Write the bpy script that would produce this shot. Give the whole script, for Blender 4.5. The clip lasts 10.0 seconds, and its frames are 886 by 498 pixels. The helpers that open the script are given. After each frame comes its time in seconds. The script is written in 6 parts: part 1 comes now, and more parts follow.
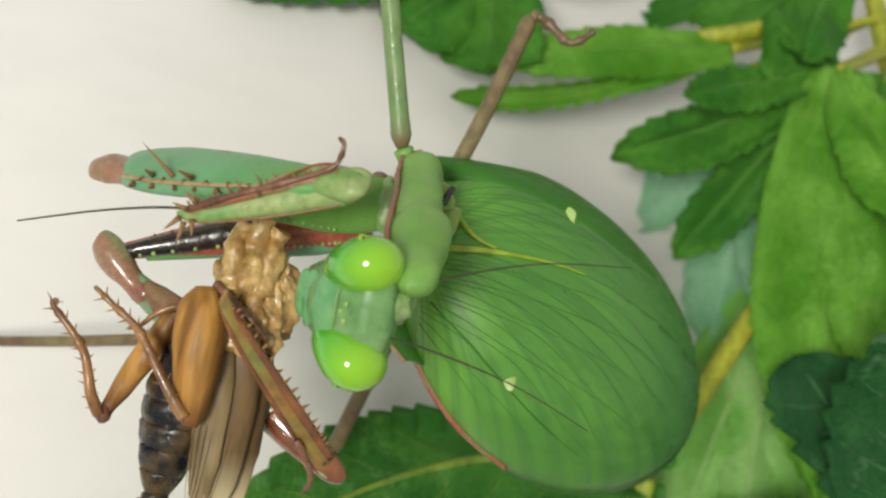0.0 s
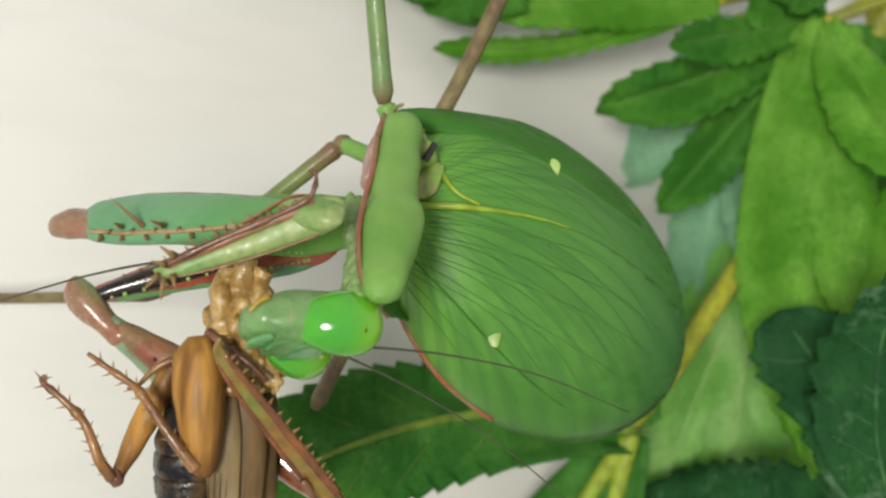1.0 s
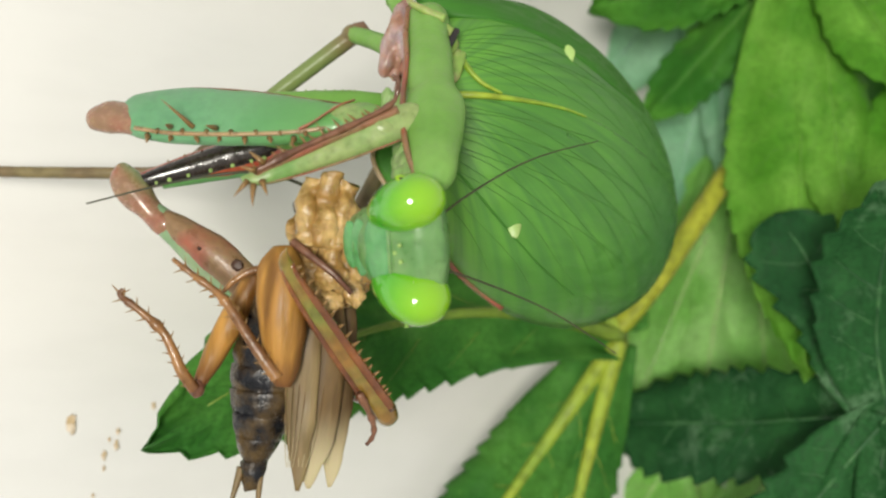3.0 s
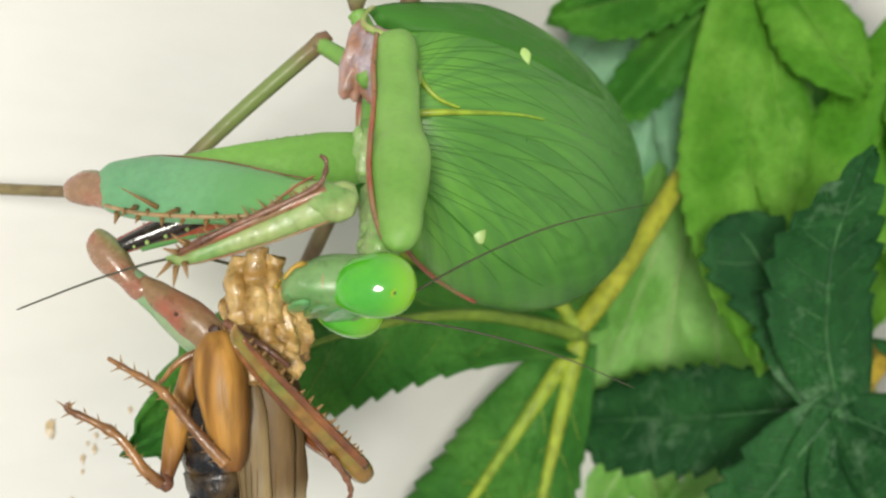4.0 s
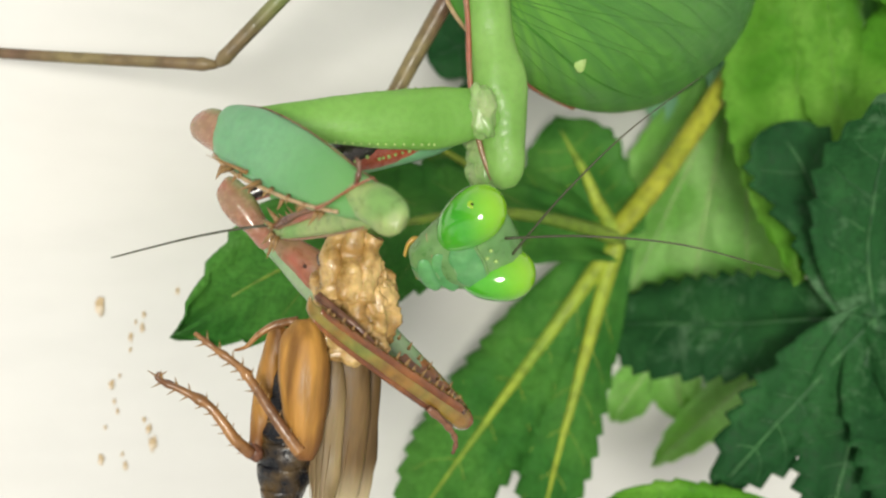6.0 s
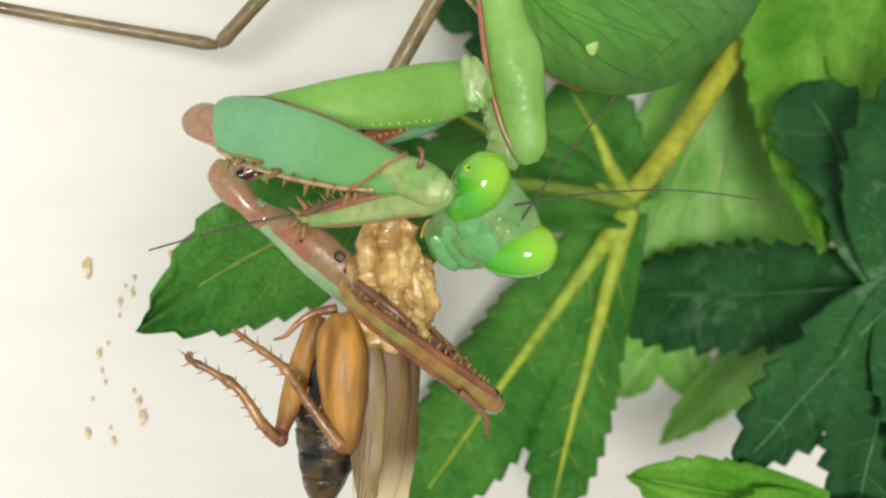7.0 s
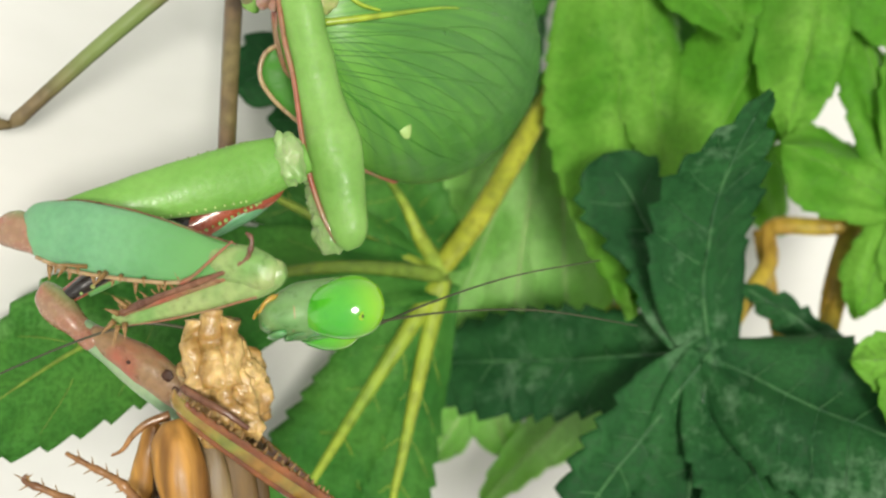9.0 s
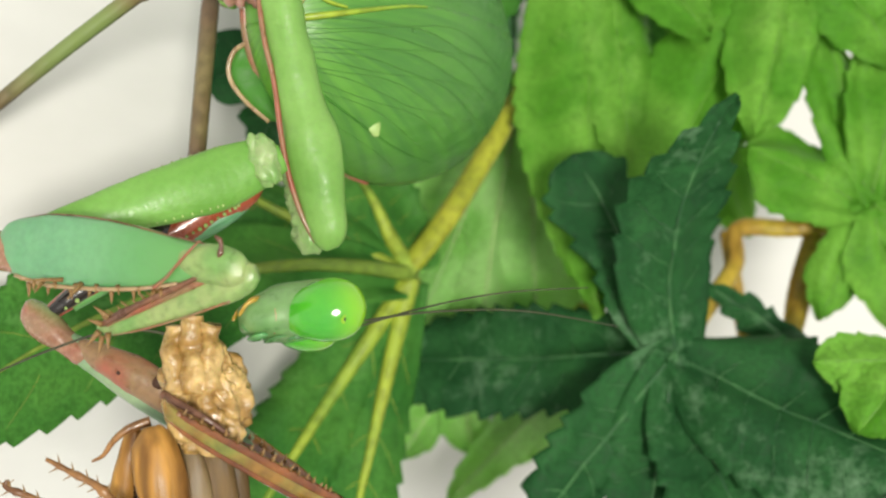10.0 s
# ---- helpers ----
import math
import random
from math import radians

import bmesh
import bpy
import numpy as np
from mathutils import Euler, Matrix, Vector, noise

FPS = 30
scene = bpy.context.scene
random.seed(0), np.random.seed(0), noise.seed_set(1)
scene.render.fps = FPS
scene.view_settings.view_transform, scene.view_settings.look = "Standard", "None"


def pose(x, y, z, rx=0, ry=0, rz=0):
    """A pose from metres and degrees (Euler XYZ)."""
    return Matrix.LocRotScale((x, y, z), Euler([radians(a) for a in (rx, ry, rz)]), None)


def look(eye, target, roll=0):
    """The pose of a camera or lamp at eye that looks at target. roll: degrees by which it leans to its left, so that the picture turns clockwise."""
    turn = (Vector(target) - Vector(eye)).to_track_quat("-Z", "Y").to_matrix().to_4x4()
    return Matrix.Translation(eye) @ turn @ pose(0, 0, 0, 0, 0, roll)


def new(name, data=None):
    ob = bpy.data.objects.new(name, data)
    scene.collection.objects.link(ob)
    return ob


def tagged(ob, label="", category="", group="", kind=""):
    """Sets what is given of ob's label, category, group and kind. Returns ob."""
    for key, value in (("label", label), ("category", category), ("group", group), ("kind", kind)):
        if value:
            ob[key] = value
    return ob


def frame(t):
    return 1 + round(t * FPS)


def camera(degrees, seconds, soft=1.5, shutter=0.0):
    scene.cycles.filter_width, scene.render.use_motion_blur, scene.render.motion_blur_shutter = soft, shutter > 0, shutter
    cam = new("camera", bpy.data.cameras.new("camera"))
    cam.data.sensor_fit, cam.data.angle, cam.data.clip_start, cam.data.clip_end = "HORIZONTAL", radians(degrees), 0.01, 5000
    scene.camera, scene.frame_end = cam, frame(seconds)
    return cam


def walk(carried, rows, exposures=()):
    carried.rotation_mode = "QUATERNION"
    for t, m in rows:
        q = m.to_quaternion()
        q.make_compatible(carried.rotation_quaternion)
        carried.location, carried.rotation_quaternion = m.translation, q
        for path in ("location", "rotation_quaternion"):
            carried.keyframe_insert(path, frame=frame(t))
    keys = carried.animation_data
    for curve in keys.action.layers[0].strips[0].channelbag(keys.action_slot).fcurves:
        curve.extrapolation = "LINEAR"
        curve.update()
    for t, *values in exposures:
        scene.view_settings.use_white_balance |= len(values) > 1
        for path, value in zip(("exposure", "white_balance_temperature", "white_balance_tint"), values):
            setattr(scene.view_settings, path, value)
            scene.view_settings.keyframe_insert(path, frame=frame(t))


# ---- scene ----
cam = camera(40, 10.0, 2.3)
cam.data.dof.use_dof = True
cam.data.dof.focus_distance = 0.074
cam.data.dof.aperture_fstop = 52
PATH = [
    (0, look((0.01413, -0.09337, 0.00664), (-0.00811, 0.00308, 0.02092), -0.55)),
    (0.5, look((0.01398, -0.09367, 0.00586), (-0.00820, 0.00307, 0.01807), -0.45)),
    (1, look((0.01375, -0.09204, 0.00670), (-0.00721, 0.00515, 0.01738), -0.79)),
    (1.5, look((0.01293, -0.09045, 0.00568), (-0.00541, 0.00733, 0.01573), -0.96)),
    (2, look((0.01116, -0.09111, 0.00642), (-0.00460, 0.00714, 0.01640), -1.14)),
    (2.5, look((0.00839, -0.08921, 0.00148), (-0.00510, 0.00947, 0.01049), -0.34)),
    (2.7, look((0.00667, -0.08863, 0.00084), (-0.00687, 0.01011, 0.00901), -0.01)),
    (4, look((0.00363, -0.09251, -0.00020), (-0.00496, 0.00672, 0.00877), -0.95)),
    (4.5, look((0.00623, -0.09148, 0.00063), (-0.00040, 0.00794, 0.00908), -0.80)),
    (5, look((0.00311, -0.09129, 0.00252), (-0.00461, 0.00820, 0.00900), 0.38)),
    (5.5, look((0.00303, -0.09319, 0.00213), (-0.00490, 0.00645, 0.00506), 1.15)),
    (6, look((-0.00126, -0.09309, -0.00172), (-0.00892, 0.00660, 0.00007), 1.39)),
    (6.2, look((-0.00041, -0.09114, -0.00506), (-0.00968, 0.00842, -0.00378), 2.19)),
    (7.3, look((-0.00673, -0.08684, -0.00309), (-0.00764, 0.01315, -0.00256), 1.22)),
    (7.5, look((-0.00637, -0.08763, -0.00431), (-0.00479, 0.01233, -0.00188), 0.74)),
    (8, look((-0.00621, -0.08670, -0.00151), (-0.00054, 0.01312, 0.00056), 0.04)),
    (8.5, look((-0.00694, -0.08518, 0.00167), (0.00314, 0.01429, 0.00347), -0.22)),
    (9, look((-0.00724, -0.08463, 0.00246), (0.00525, 0.01457, 0.00401), -0.41)),
    (9.5, look((-0.00549, -0.08489, 0.00066), (0.00822, 0.01414, 0.00272), -0.39)),
    (10, look((-0.00672, -0.08536, 0.00258), (0.00772, 0.01359, 0.00388), 0.06)),
]
EXPOSURES = [(0, -0.34), (1, -0.32), (2.5, -0.20), (4, -0.11), (6, -0.08), (7.5, -0.03), (9, 0.11), (10, 0.11)]
walk(cam, PATH, EXPOSURES)

# ---------------------------------------------------------------- light
world = bpy.data.worlds.new("room_light")
world.use_nodes = True
world.node_tree.nodes["Background"].inputs[0].default_value = (1.0, 0.98, 0.90, 1)
world.node_tree.nodes["Background"].inputs[1].default_value = 0.72
scene.world = world

# unseen lamp behind the camera, close to its axis and slightly below it
lamp_data = bpy.data.lights.new("ceiling_lamp", "AREA")
lamp_data.shape, lamp_data.size, lamp_data.energy = "DISK", 0.14, 4.4
lamp_data.color = (1.0, 0.96, 0.86)
lamp = new("ceiling_lamp", lamp_data)
lamp.matrix_world = look((0.012, -0.62, -0.055), (0.0, 0.0, 0.005))
scene.view_settings.exposure = 0.0

MM = 0.001


# ---------------------------------------------------------------- helpers
def V(*p):
    return Vector(p)


def part(name, bm, material, parent=None, label="", smooth=True):
    """Links a bmesh, drawn in millimetres, as one mesh object."""
    bmesh.ops.recalc_face_normals(bm, faces=bm.faces)
    for v in bm.verts:
        v.co *= MM
    me = bpy.data.meshes.new(name)
    bm.to_mesh(me)
    bm.free()
    if smooth:
        me.polygons.foreach_set("use_smooth", [True] * len(me.polygons))
    me.materials.append(material)
    ob = new(name, me)
    ob.parent = parent
    if label:
        tagged(ob, label)
    return ob


def thing(name, label, category, group="", kind=""):
    return tagged(new(name), label, category, group, kind)


def ring_tube(bm, rings, cap=True):
    """Skins a list of closed rings of points."""
    made = [[bm.verts.new(p) for p in ring] for ring in rings]
    n = len(made[0])
    for a, b in zip(made, made[1:]):
        for i in range(n):
            bm.faces.new((a[i], a[(i + 1) % n], b[(i + 1) % n], b[i]))
    if cap:
        bm.faces.new(made[0])
        bm.faces.new(list(reversed(made[-1])))
    return made


def loft(bm, sections, n=14, power=2.0):
    """A body along x: sections of (x, y, z, half depth, half height), rounded between them."""
    rings = []
    steps = 4
    pts = sections
    for i in range(len(pts) - 1):
        p0, p1, p2, p3 = pts[max(i - 1, 0)], pts[i], pts[i + 1], pts[min(i + 2, len(pts) - 1)]
        for k in range(steps + (i == len(pts) - 2)):
            u = k / steps
            q = [0.5 * (2 * b + (c - a) * u + (2 * a - 5 * b + 4 * c - d) * u * u + (3 * b - a - 3 * c + d) * u ** 3)
                 for a, b, c, d in zip(p0, p1, p2, p3)]
            ring = []
            for j in range(n):
                a = 2 * math.pi * j / n
                c, s = math.cos(a), math.sin(a)
                c = math.copysign(abs(c) ** (2 / power), c)
                s = math.copysign(abs(s) ** (2 / power), s)
                ring.append(V(q[0], q[1] + max(q[3], 0.02) * c, q[2] + max(q[4], 0.02) * s))
            rings.append(ring)
    ring_tube(bm, rings)
    return bm


def curve_points(pts, steps=6):
    out = []
    pts = [Vector(p) for p in pts]
    for i in range(len(pts) - 1):
        p0, p1, p2, p3 = pts[max(i - 1, 0)], pts[i], pts[i + 1], pts[min(i + 2, len(pts) - 1)]
        for k in range(steps + (i == len(pts) - 2)):
            u = k / steps
            out.append(0.5 * (2 * p1 + (p2 - p0) * u + (2 * p0 - 5 * p1 + 4 * p2 - p3) * u * u + (3 * p1 - p0 - 3 * p2 + p3) * u ** 3))
    return out


def tube(bm, pts, radius, n=8, steps=6, flat=1.0, profile=None):
    """A round rod along a smooth line; radius may be (first, last) or follow a profile."""
    line = curve_points(pts, steps)
    r0, r1 = radius if isinstance(radius, tuple) else (radius, radius)
    rings = []
    side = None
    for i, p in enumerate(line):
        t = (line[min(i + 1, len(line) - 1)] - line[max(i - 1, 0)]).normalized()
        if side is None:
            side = t.orthogonal().normalized()
        side = (side - t * side.dot(t)).normalized()
        up = t.cross(side)
        u = i / (len(line) - 1)
        r = (r0 + (r1 - r0) * u) * (profile(u) if profile else 1)
        rings.append([p + (side * math.cos(2 * math.pi * j / n) * flat + up * math.sin(2 * math.pi * j / n)) * r for j in range(n)])
    ring_tube(bm, rings)
    return bm


def blob(bm, centre, radii, seed=0, rough=0.0, scale=1.0, u=20, v=14, turn=None):
    """A ball pulled to three radii, with an uneven skin."""
    m = bmesh.ops.create_uvsphere(bm, u_segments=u, v_segments=v, radius=1)
    turn = turn or Matrix.Identity(3)
    for w in m["verts"]:
        d = w.co.normalized()
        k = 1 + rough * noise.noise(d * scale + V(seed * 7.3, seed * 3.1, seed))
        w.co = Vector(centre) + turn @ V(d.x * radii[0] * k, d.y * radii[1] * k, d.z * radii[2] * k)
    return bm


def rumple(bm, amount, scale, seed=0):
    """Uneven skin: pushes every point a little along a smooth noise."""
    for v in bm.verts:
        v.co += amount * noise.noise_vector(v.co * scale + V(seed * 3.7, seed, 0))
    return bm


# ---------------------------------------------------------------- materials
def surface(name, base, second, rough=0.4, grain=900.0, patch=150.0, bump=0.15, spec=0.5, sub=0.0, coat=0.0, mix=1.0, stretch=None):
    m = bpy.data.materials.new(name)
    m.use_nodes = True
    nt = m.node_tree
    b = nt.nodes["Principled BSDF"]
    co = nt.nodes.new("ShaderNodeTexCoord")
    big = nt.nodes.new("ShaderNodeTexNoise")
    big.inputs["Scale"].default_value, big.inputs["Detail"].default_value = patch, 3
    fine = nt.nodes.new("ShaderNodeTexNoise")
    fine.inputs["Scale"].default_value, fine.inputs["Detail"].default_value = grain, 5
    where = co.outputs["Object"]
    if stretch:
        scale = nt.nodes.new("ShaderNodeMapping")
        scale.inputs["Scale"].default_value = stretch
        nt.links.new(where, scale.inputs["Vector"])
        where = scale.outputs["Vector"]
    for t in (big, fine):
        nt.links.new(where, t.inputs["Vector"])
    ramp = nt.nodes.new("ShaderNodeValToRGB")
    ramp.color_ramp.elements[0].position, ramp.color_ramp.elements[1].position = 0.39, 0.61
    ramp.color_ramp.elements[0].color, ramp.color_ramp.elements[1].color = (*base, 1), (*second, 1)
    nt.links.new(big.outputs["Fac"], ramp.inputs["Fac"])
    shade = nt.nodes.new("ShaderNodeMix")
    shade.data_type, shade.blend_type = "RGBA", "MULTIPLY"
    shade.inputs["Factor"].default_value = 0.60 * mix
    nt.links.new(ramp.outputs["Color"], shade.inputs["A"])
    tone = nt.nodes.new("ShaderNodeValToRGB")
    tone.color_ramp.elements[0].position, tone.color_ramp.elements[1].position = 0.36, 0.60
    tone.color_ramp.elements[0].color, tone.color_ramp.elements[1].color = (0.45, 0.45, 0.45, 1), (1, 1, 1, 1)
    nt.links.new(fine.outputs["Fac"], tone.inputs["Fac"])
    nt.links.new(tone.outputs["Color"], shade.inputs["B"])
    nt.links.new(shade.outputs["Result"], b.inputs["Base Color"])
    bp = nt.nodes.new("ShaderNodeBump")
    bp.inputs["Strength"].default_value, bp.inputs["Distance"].default_value = min(1.0, 1.6 * bump), 0.0002
    nt.links.new(fine.outputs["Fac"], bp.inputs["Height"])
    nt.links.new(bp.outputs["Normal"], b.inputs["Normal"])
    shine = nt.nodes.new("ShaderNodeMapRange")
    shine.inputs["From Min"].default_value, shine.inputs["From Max"].default_value = 0.35, 0.65
    shine.inputs["To Min"].default_value, shine.inputs["To Max"].default_value = rough * 0.75, min(1.0, rough * 1.35)
    nt.links.new(fine.outputs["Fac"], shine.inputs["Value"])
    nt.links.new(shine.outputs["Result"], b.inputs["Roughness"])
    b.inputs["Specular IOR Level"].default_value = spec
    if sub:
        b.inputs["Subsurface Weight"].default_value = sub
        b.inputs["Subsurface Radius"].default_value = (0.4, 0.8, 0.25)
        b.inputs["Subsurface Scale"].default_value = 0.001
    if coat:
        b.inputs["Coat Weight"].default_value, b.inputs["Coat Roughness"].default_value = coat, 0.08
    return m


def leaf_material(name, base, second, rough=0.45, glow=0.25):
    """Printed cloth leaf: fine weave, mottled dye, some light let through."""
    m = surface(name, base, second, rough, 2600.0, 140.0, 0.35, 0.12)
    nt = m.node_tree
    b, out = nt.nodes["Principled BSDF"], nt.nodes["Material Output"]
    co = nt.nodes.new("ShaderNodeTexCoord")
    threads = []
    for axis in ("X", "Z"):
        w = nt.nodes.new("ShaderNodeTexWave")
        w.bands_direction = axis
        w.inputs["Scale"].default_value, w.inputs["Distortion"].default_value = 760, 3.5
        w.inputs["Detail Scale"].default_value = 0.4
        nt.links.new(co.outputs["Object"], w.inputs["Vector"])
        threads.append(w)
    weave = nt.nodes.new("ShaderNodeMath")
    weave.operation = "MULTIPLY"
    for i, w in enumerate(threads):
        nt.links.new(w.outputs["Fac"], weave.inputs[i])
    old = b.inputs["Base Color"].links[0].from_socket
    cloth = nt.nodes.new("ShaderNodeMix")
    cloth.data_type, cloth.blend_type = "RGBA", "MULTIPLY"
    cloth.inputs["Factor"].default_value = 0.09
    nt.links.new(old, cloth.inputs["A"])
    nt.links.new(weave.outputs[0], cloth.inputs["B"])
    nt.links.new(cloth.outputs["Result"], b.inputs["Base Color"])
    tr = nt.nodes.new("ShaderNodeBsdfTranslucent")
    tr.inputs["Color"].default_value = (min(second[0] * 1.6, 1), min(second[1] * 1.5, 1), second[2], 1)
    mx = nt.nodes.new("ShaderNodeMixShader")
    mx.inputs["Fac"].default_value = glow
    nt.links.new(b.outputs["BSDF"], mx.inputs[1])
    nt.links.new(tr.outputs["BSDF"], mx.inputs[2])
    nt.links.new(mx.outputs["Shader"], out.inputs["Surface"])
    return m


M_WALL = surface("white_panel", (0.685, 0.677, 0.655), (0.675, 0.675, 0.662), 0.5, 300.0, 26.0, 0.02, 0.3, mix=0.07, stretch=(0.5, 0.5, 1.6))
M_LEAF = {
    "dark": leaf_material("leaf_dark", (0.015, 0.076, 0.022), (0.026, 0.114, 0.031), 0.6, 0.10),
    "mid": leaf_material("leaf_mid", (0.045, 0.195, 0.024), (0.090, 0.290, 0.034), 0.5, 0.25),
    "broad": leaf_material("leaf_broad", (0.042, 0.175, 0.028), (0.085, 0.265, 0.042), 0.5, 0.2),
    "light": leaf_material("leaf_light", (0.100, 0.315, 0.026), (0.200, 0.465, 0.060), 0.5, 0.3),
    "aqua": leaf_material("leaf_aqua", (0.24, 0.50, 0.32), (0.38, 0.64, 0.46), 0.5, 0.35),
    "pale": leaf_material("leaf_pale", (0.22, 0.50, 0.11), (0.38, 0.66, 0.23), 0.5, 0.35),
}
def wear(m, colour, amount=0.55):
    """Pale rubbed patches where the print has worn off."""
    nt = m.node_tree
    b = nt.nodes["Principled BSDF"]
    old = b.inputs["Base Color"].links[0].from_socket
    co, n1, n2, mul, rmp, mx = (nt.nodes.new("ShaderNode" + k) for k in ("TexCoord", "TexNoise", "TexNoise", "Math", "ValToRGB", "Mix"))
    n1.inputs["Scale"].default_value, n2.inputs["Scale"].default_value = 85, 650
    n2.inputs["Detail"].default_value = 8
    n2.inputs["Roughness"].default_value = 0.7
    for n in (n1, n2):
        nt.links.new(co.outputs["Object"], n.inputs["Vector"])
    mul.operation = "MULTIPLY"
    nt.links.new(n1.outputs["Fac"], mul.inputs[0])
    nt.links.new(n2.outputs["Fac"], mul.inputs[1])
    rmp.color_ramp.elements[0].position, rmp.color_ramp.elements[1].position = 0.30, 0.46
    rmp.color_ramp.elements[1].color = (amount, amount, amount, 1)
    nt.links.new(mul.outputs[0], rmp.inputs["Fac"])
    mx.data_type = "RGBA"
    nt.links.new(rmp.outputs["Color"], mx.inputs["Factor"])
    nt.links.new(old, mx.inputs["A"])
    mx.inputs["B"].default_value = (*colour, 1)
    nt.links.new(mx.outputs["Result"], b.inputs["Base Color"])


wear(M_LEAF["dark"], (0.19, 0.32, 0.19), 0.5)
wear(M_LEAF["broad"], (0.18, 0.36, 0.12), 0.4)
wear(M_LEAF["light"], (0.30, 0.46, 0.12), 0.3)
M_VEIN = {
    "dark": surface("vein_dark", (0.016, 0.080, 0.025), (0.07, 0.21, 0.065), 0.5, 900, 420),
    "mid": surface("vein_mid", (0.07, 0.22, 0.025), (0.10, 0.26, 0.03), 0.5),
    "broad": surface("vein_broad", (0.32, 0.40, 0.035), (0.22, 0.34, 0.035), 0.5),
    "light": surface("vein_light", (0.13, 0.34, 0.03), (0.16, 0.37, 0.04), 0.5),
    "aqua": surface("vein_aqua", (0.30, 0.54, 0.36), (0.38, 0.60, 0.44), 0.5),
    "pale": surface("vein_pale", (0.36, 0.52, 0.22), (0.42, 0.55, 0.22), 0.5),
}
M_OLIVE = surface("vein_olive", (0.13, 0.22, 0.025), (0.19, 0.29, 0.03), 0.5)
M_STEM = surface("stem_yellow", (0.28, 0.32, 0.018), (0.38, 0.40, 0.03), 0.5, 1200, 220, 0.2)
M_STEM_OLD = surface("stem_amber", (0.44, 0.32, 0.03), (0.34, 0.20, 0.025), 0.45, 1200, 160, 0.2)
M_WING = surface("wing_green", (0.060, 0.205, 0.026), (0.094, 0.272, 0.040), 0.42, 1500, 170, 0.15, 0.45, 0.1, mix=0.35, stretch=(0.28, 0.5, 1.0))
def colour_gradient(m, colour, start, end, axis="X"):
    """Blends a second colour in along one axis of the part, from start to end in millimetres."""
    nt = m.node_tree
    b = nt.nodes["Principled BSDF"]
    old = b.inputs["Base Color"].links[0].from_socket
    co, sep, rng, mx = (nt.nodes.new("ShaderNode" + k) for k in ("TexCoord", "SeparateXYZ", "MapRange", "Mix"))
    nt.links.new(co.outputs["Object"], sep.inputs[0])
    nt.links.new(sep.outputs[axis], rng.inputs["Value"])
    rng.inputs["From Min"].default_value, rng.inputs["From Max"].default_value = start * 0.001, end * 0.001
    rng.interpolation_type = "SMOOTHSTEP"
    mx.data_type = "RGBA"
    nt.links.new(rng.outputs["Result"], mx.inputs["Factor"])
    nt.links.new(old, mx.inputs["A"])
    mx.inputs["B"].default_value = (*colour, 1)
    nt.links.new(mx.outputs["Result"], b.inputs["Base Color"])


colour_gradient(M_WING, (0.125, 0.330, 0.035), 6.0, -4.0)
def fan_bands(m, root, colour, count, amount):
    """Bands of a second pigment that fan out from the wing's root, between the veins."""
    nt = m.node_tree
    b = nt.nodes["Principled BSDF"]
    old = b.inputs["Base Color"].links[0].from_socket
    co, mp, sep, ang, dist, join, ns, rmp, mx = (nt.nodes.new("ShaderNode" + k) for k in ("TexCoord", "Mapping", "SeparateXYZ", "Math", "VectorMath", "CombineXYZ", "TexNoise", "ValToRGB", "Mix"))
    mp.inputs["Location"].default_value = (-root[0] * 0.001, 0, -root[1] * 0.001)
    nt.links.new(co.outputs["Object"], mp.inputs["Vector"])
    nt.links.new(mp.outputs["Vector"], sep.inputs[0])
    ang.operation = "ARCTAN2"
    nt.links.new(sep.outputs["Z"], ang.inputs[0])
    nt.links.new(sep.outputs["X"], ang.inputs[1])
    dist.operation = "LENGTH"
    nt.links.new(mp.outputs["Vector"], dist.inputs[0])
    bend = nt.nodes.new("ShaderNodeMath")
    bend.operation = "MULTIPLY_ADD"
    bend.inputs[1].default_value = 16.0
    nt.links.new(dist.outputs["Value"], bend.inputs[0])
    nt.links.new(ang.outputs[0], bend.inputs[2])
    nt.links.new(bend.outputs[0], join.inputs[0])
    nt.links.new(dist.outputs["Value"], join.inputs[1])
    scale = nt.nodes.new("ShaderNodeMapping")
    scale.inputs["Scale"].default_value = (count, 60.0, 1)
    nt.links.new(join.outputs[0], scale.inputs["Vector"])
    nt.links.new(scale.outputs["Vector"], ns.inputs["Vector"])
    ns.inputs["Scale"].default_value, ns.inputs["Detail"].default_value = 1.0, 2.5
    rmp.color_ramp.elements[0].position, rmp.color_ramp.elements[1].position = 0.42, 0.62
    rmp.color_ramp.elements[1].color = (amount, amount, amount, 1)
    nt.links.new(ns.outputs["Fac"], rmp.inputs["Fac"])
    mx.data_type = "RGBA"
    nt.links.new(rmp.outputs["Color"], mx.inputs["Factor"])
    nt.links.new(old, mx.inputs["A"])
    mx.inputs["B"].default_value = (*colour, 1)
    nt.links.new(mx.outputs["Result"], b.inputs["Base Color"])


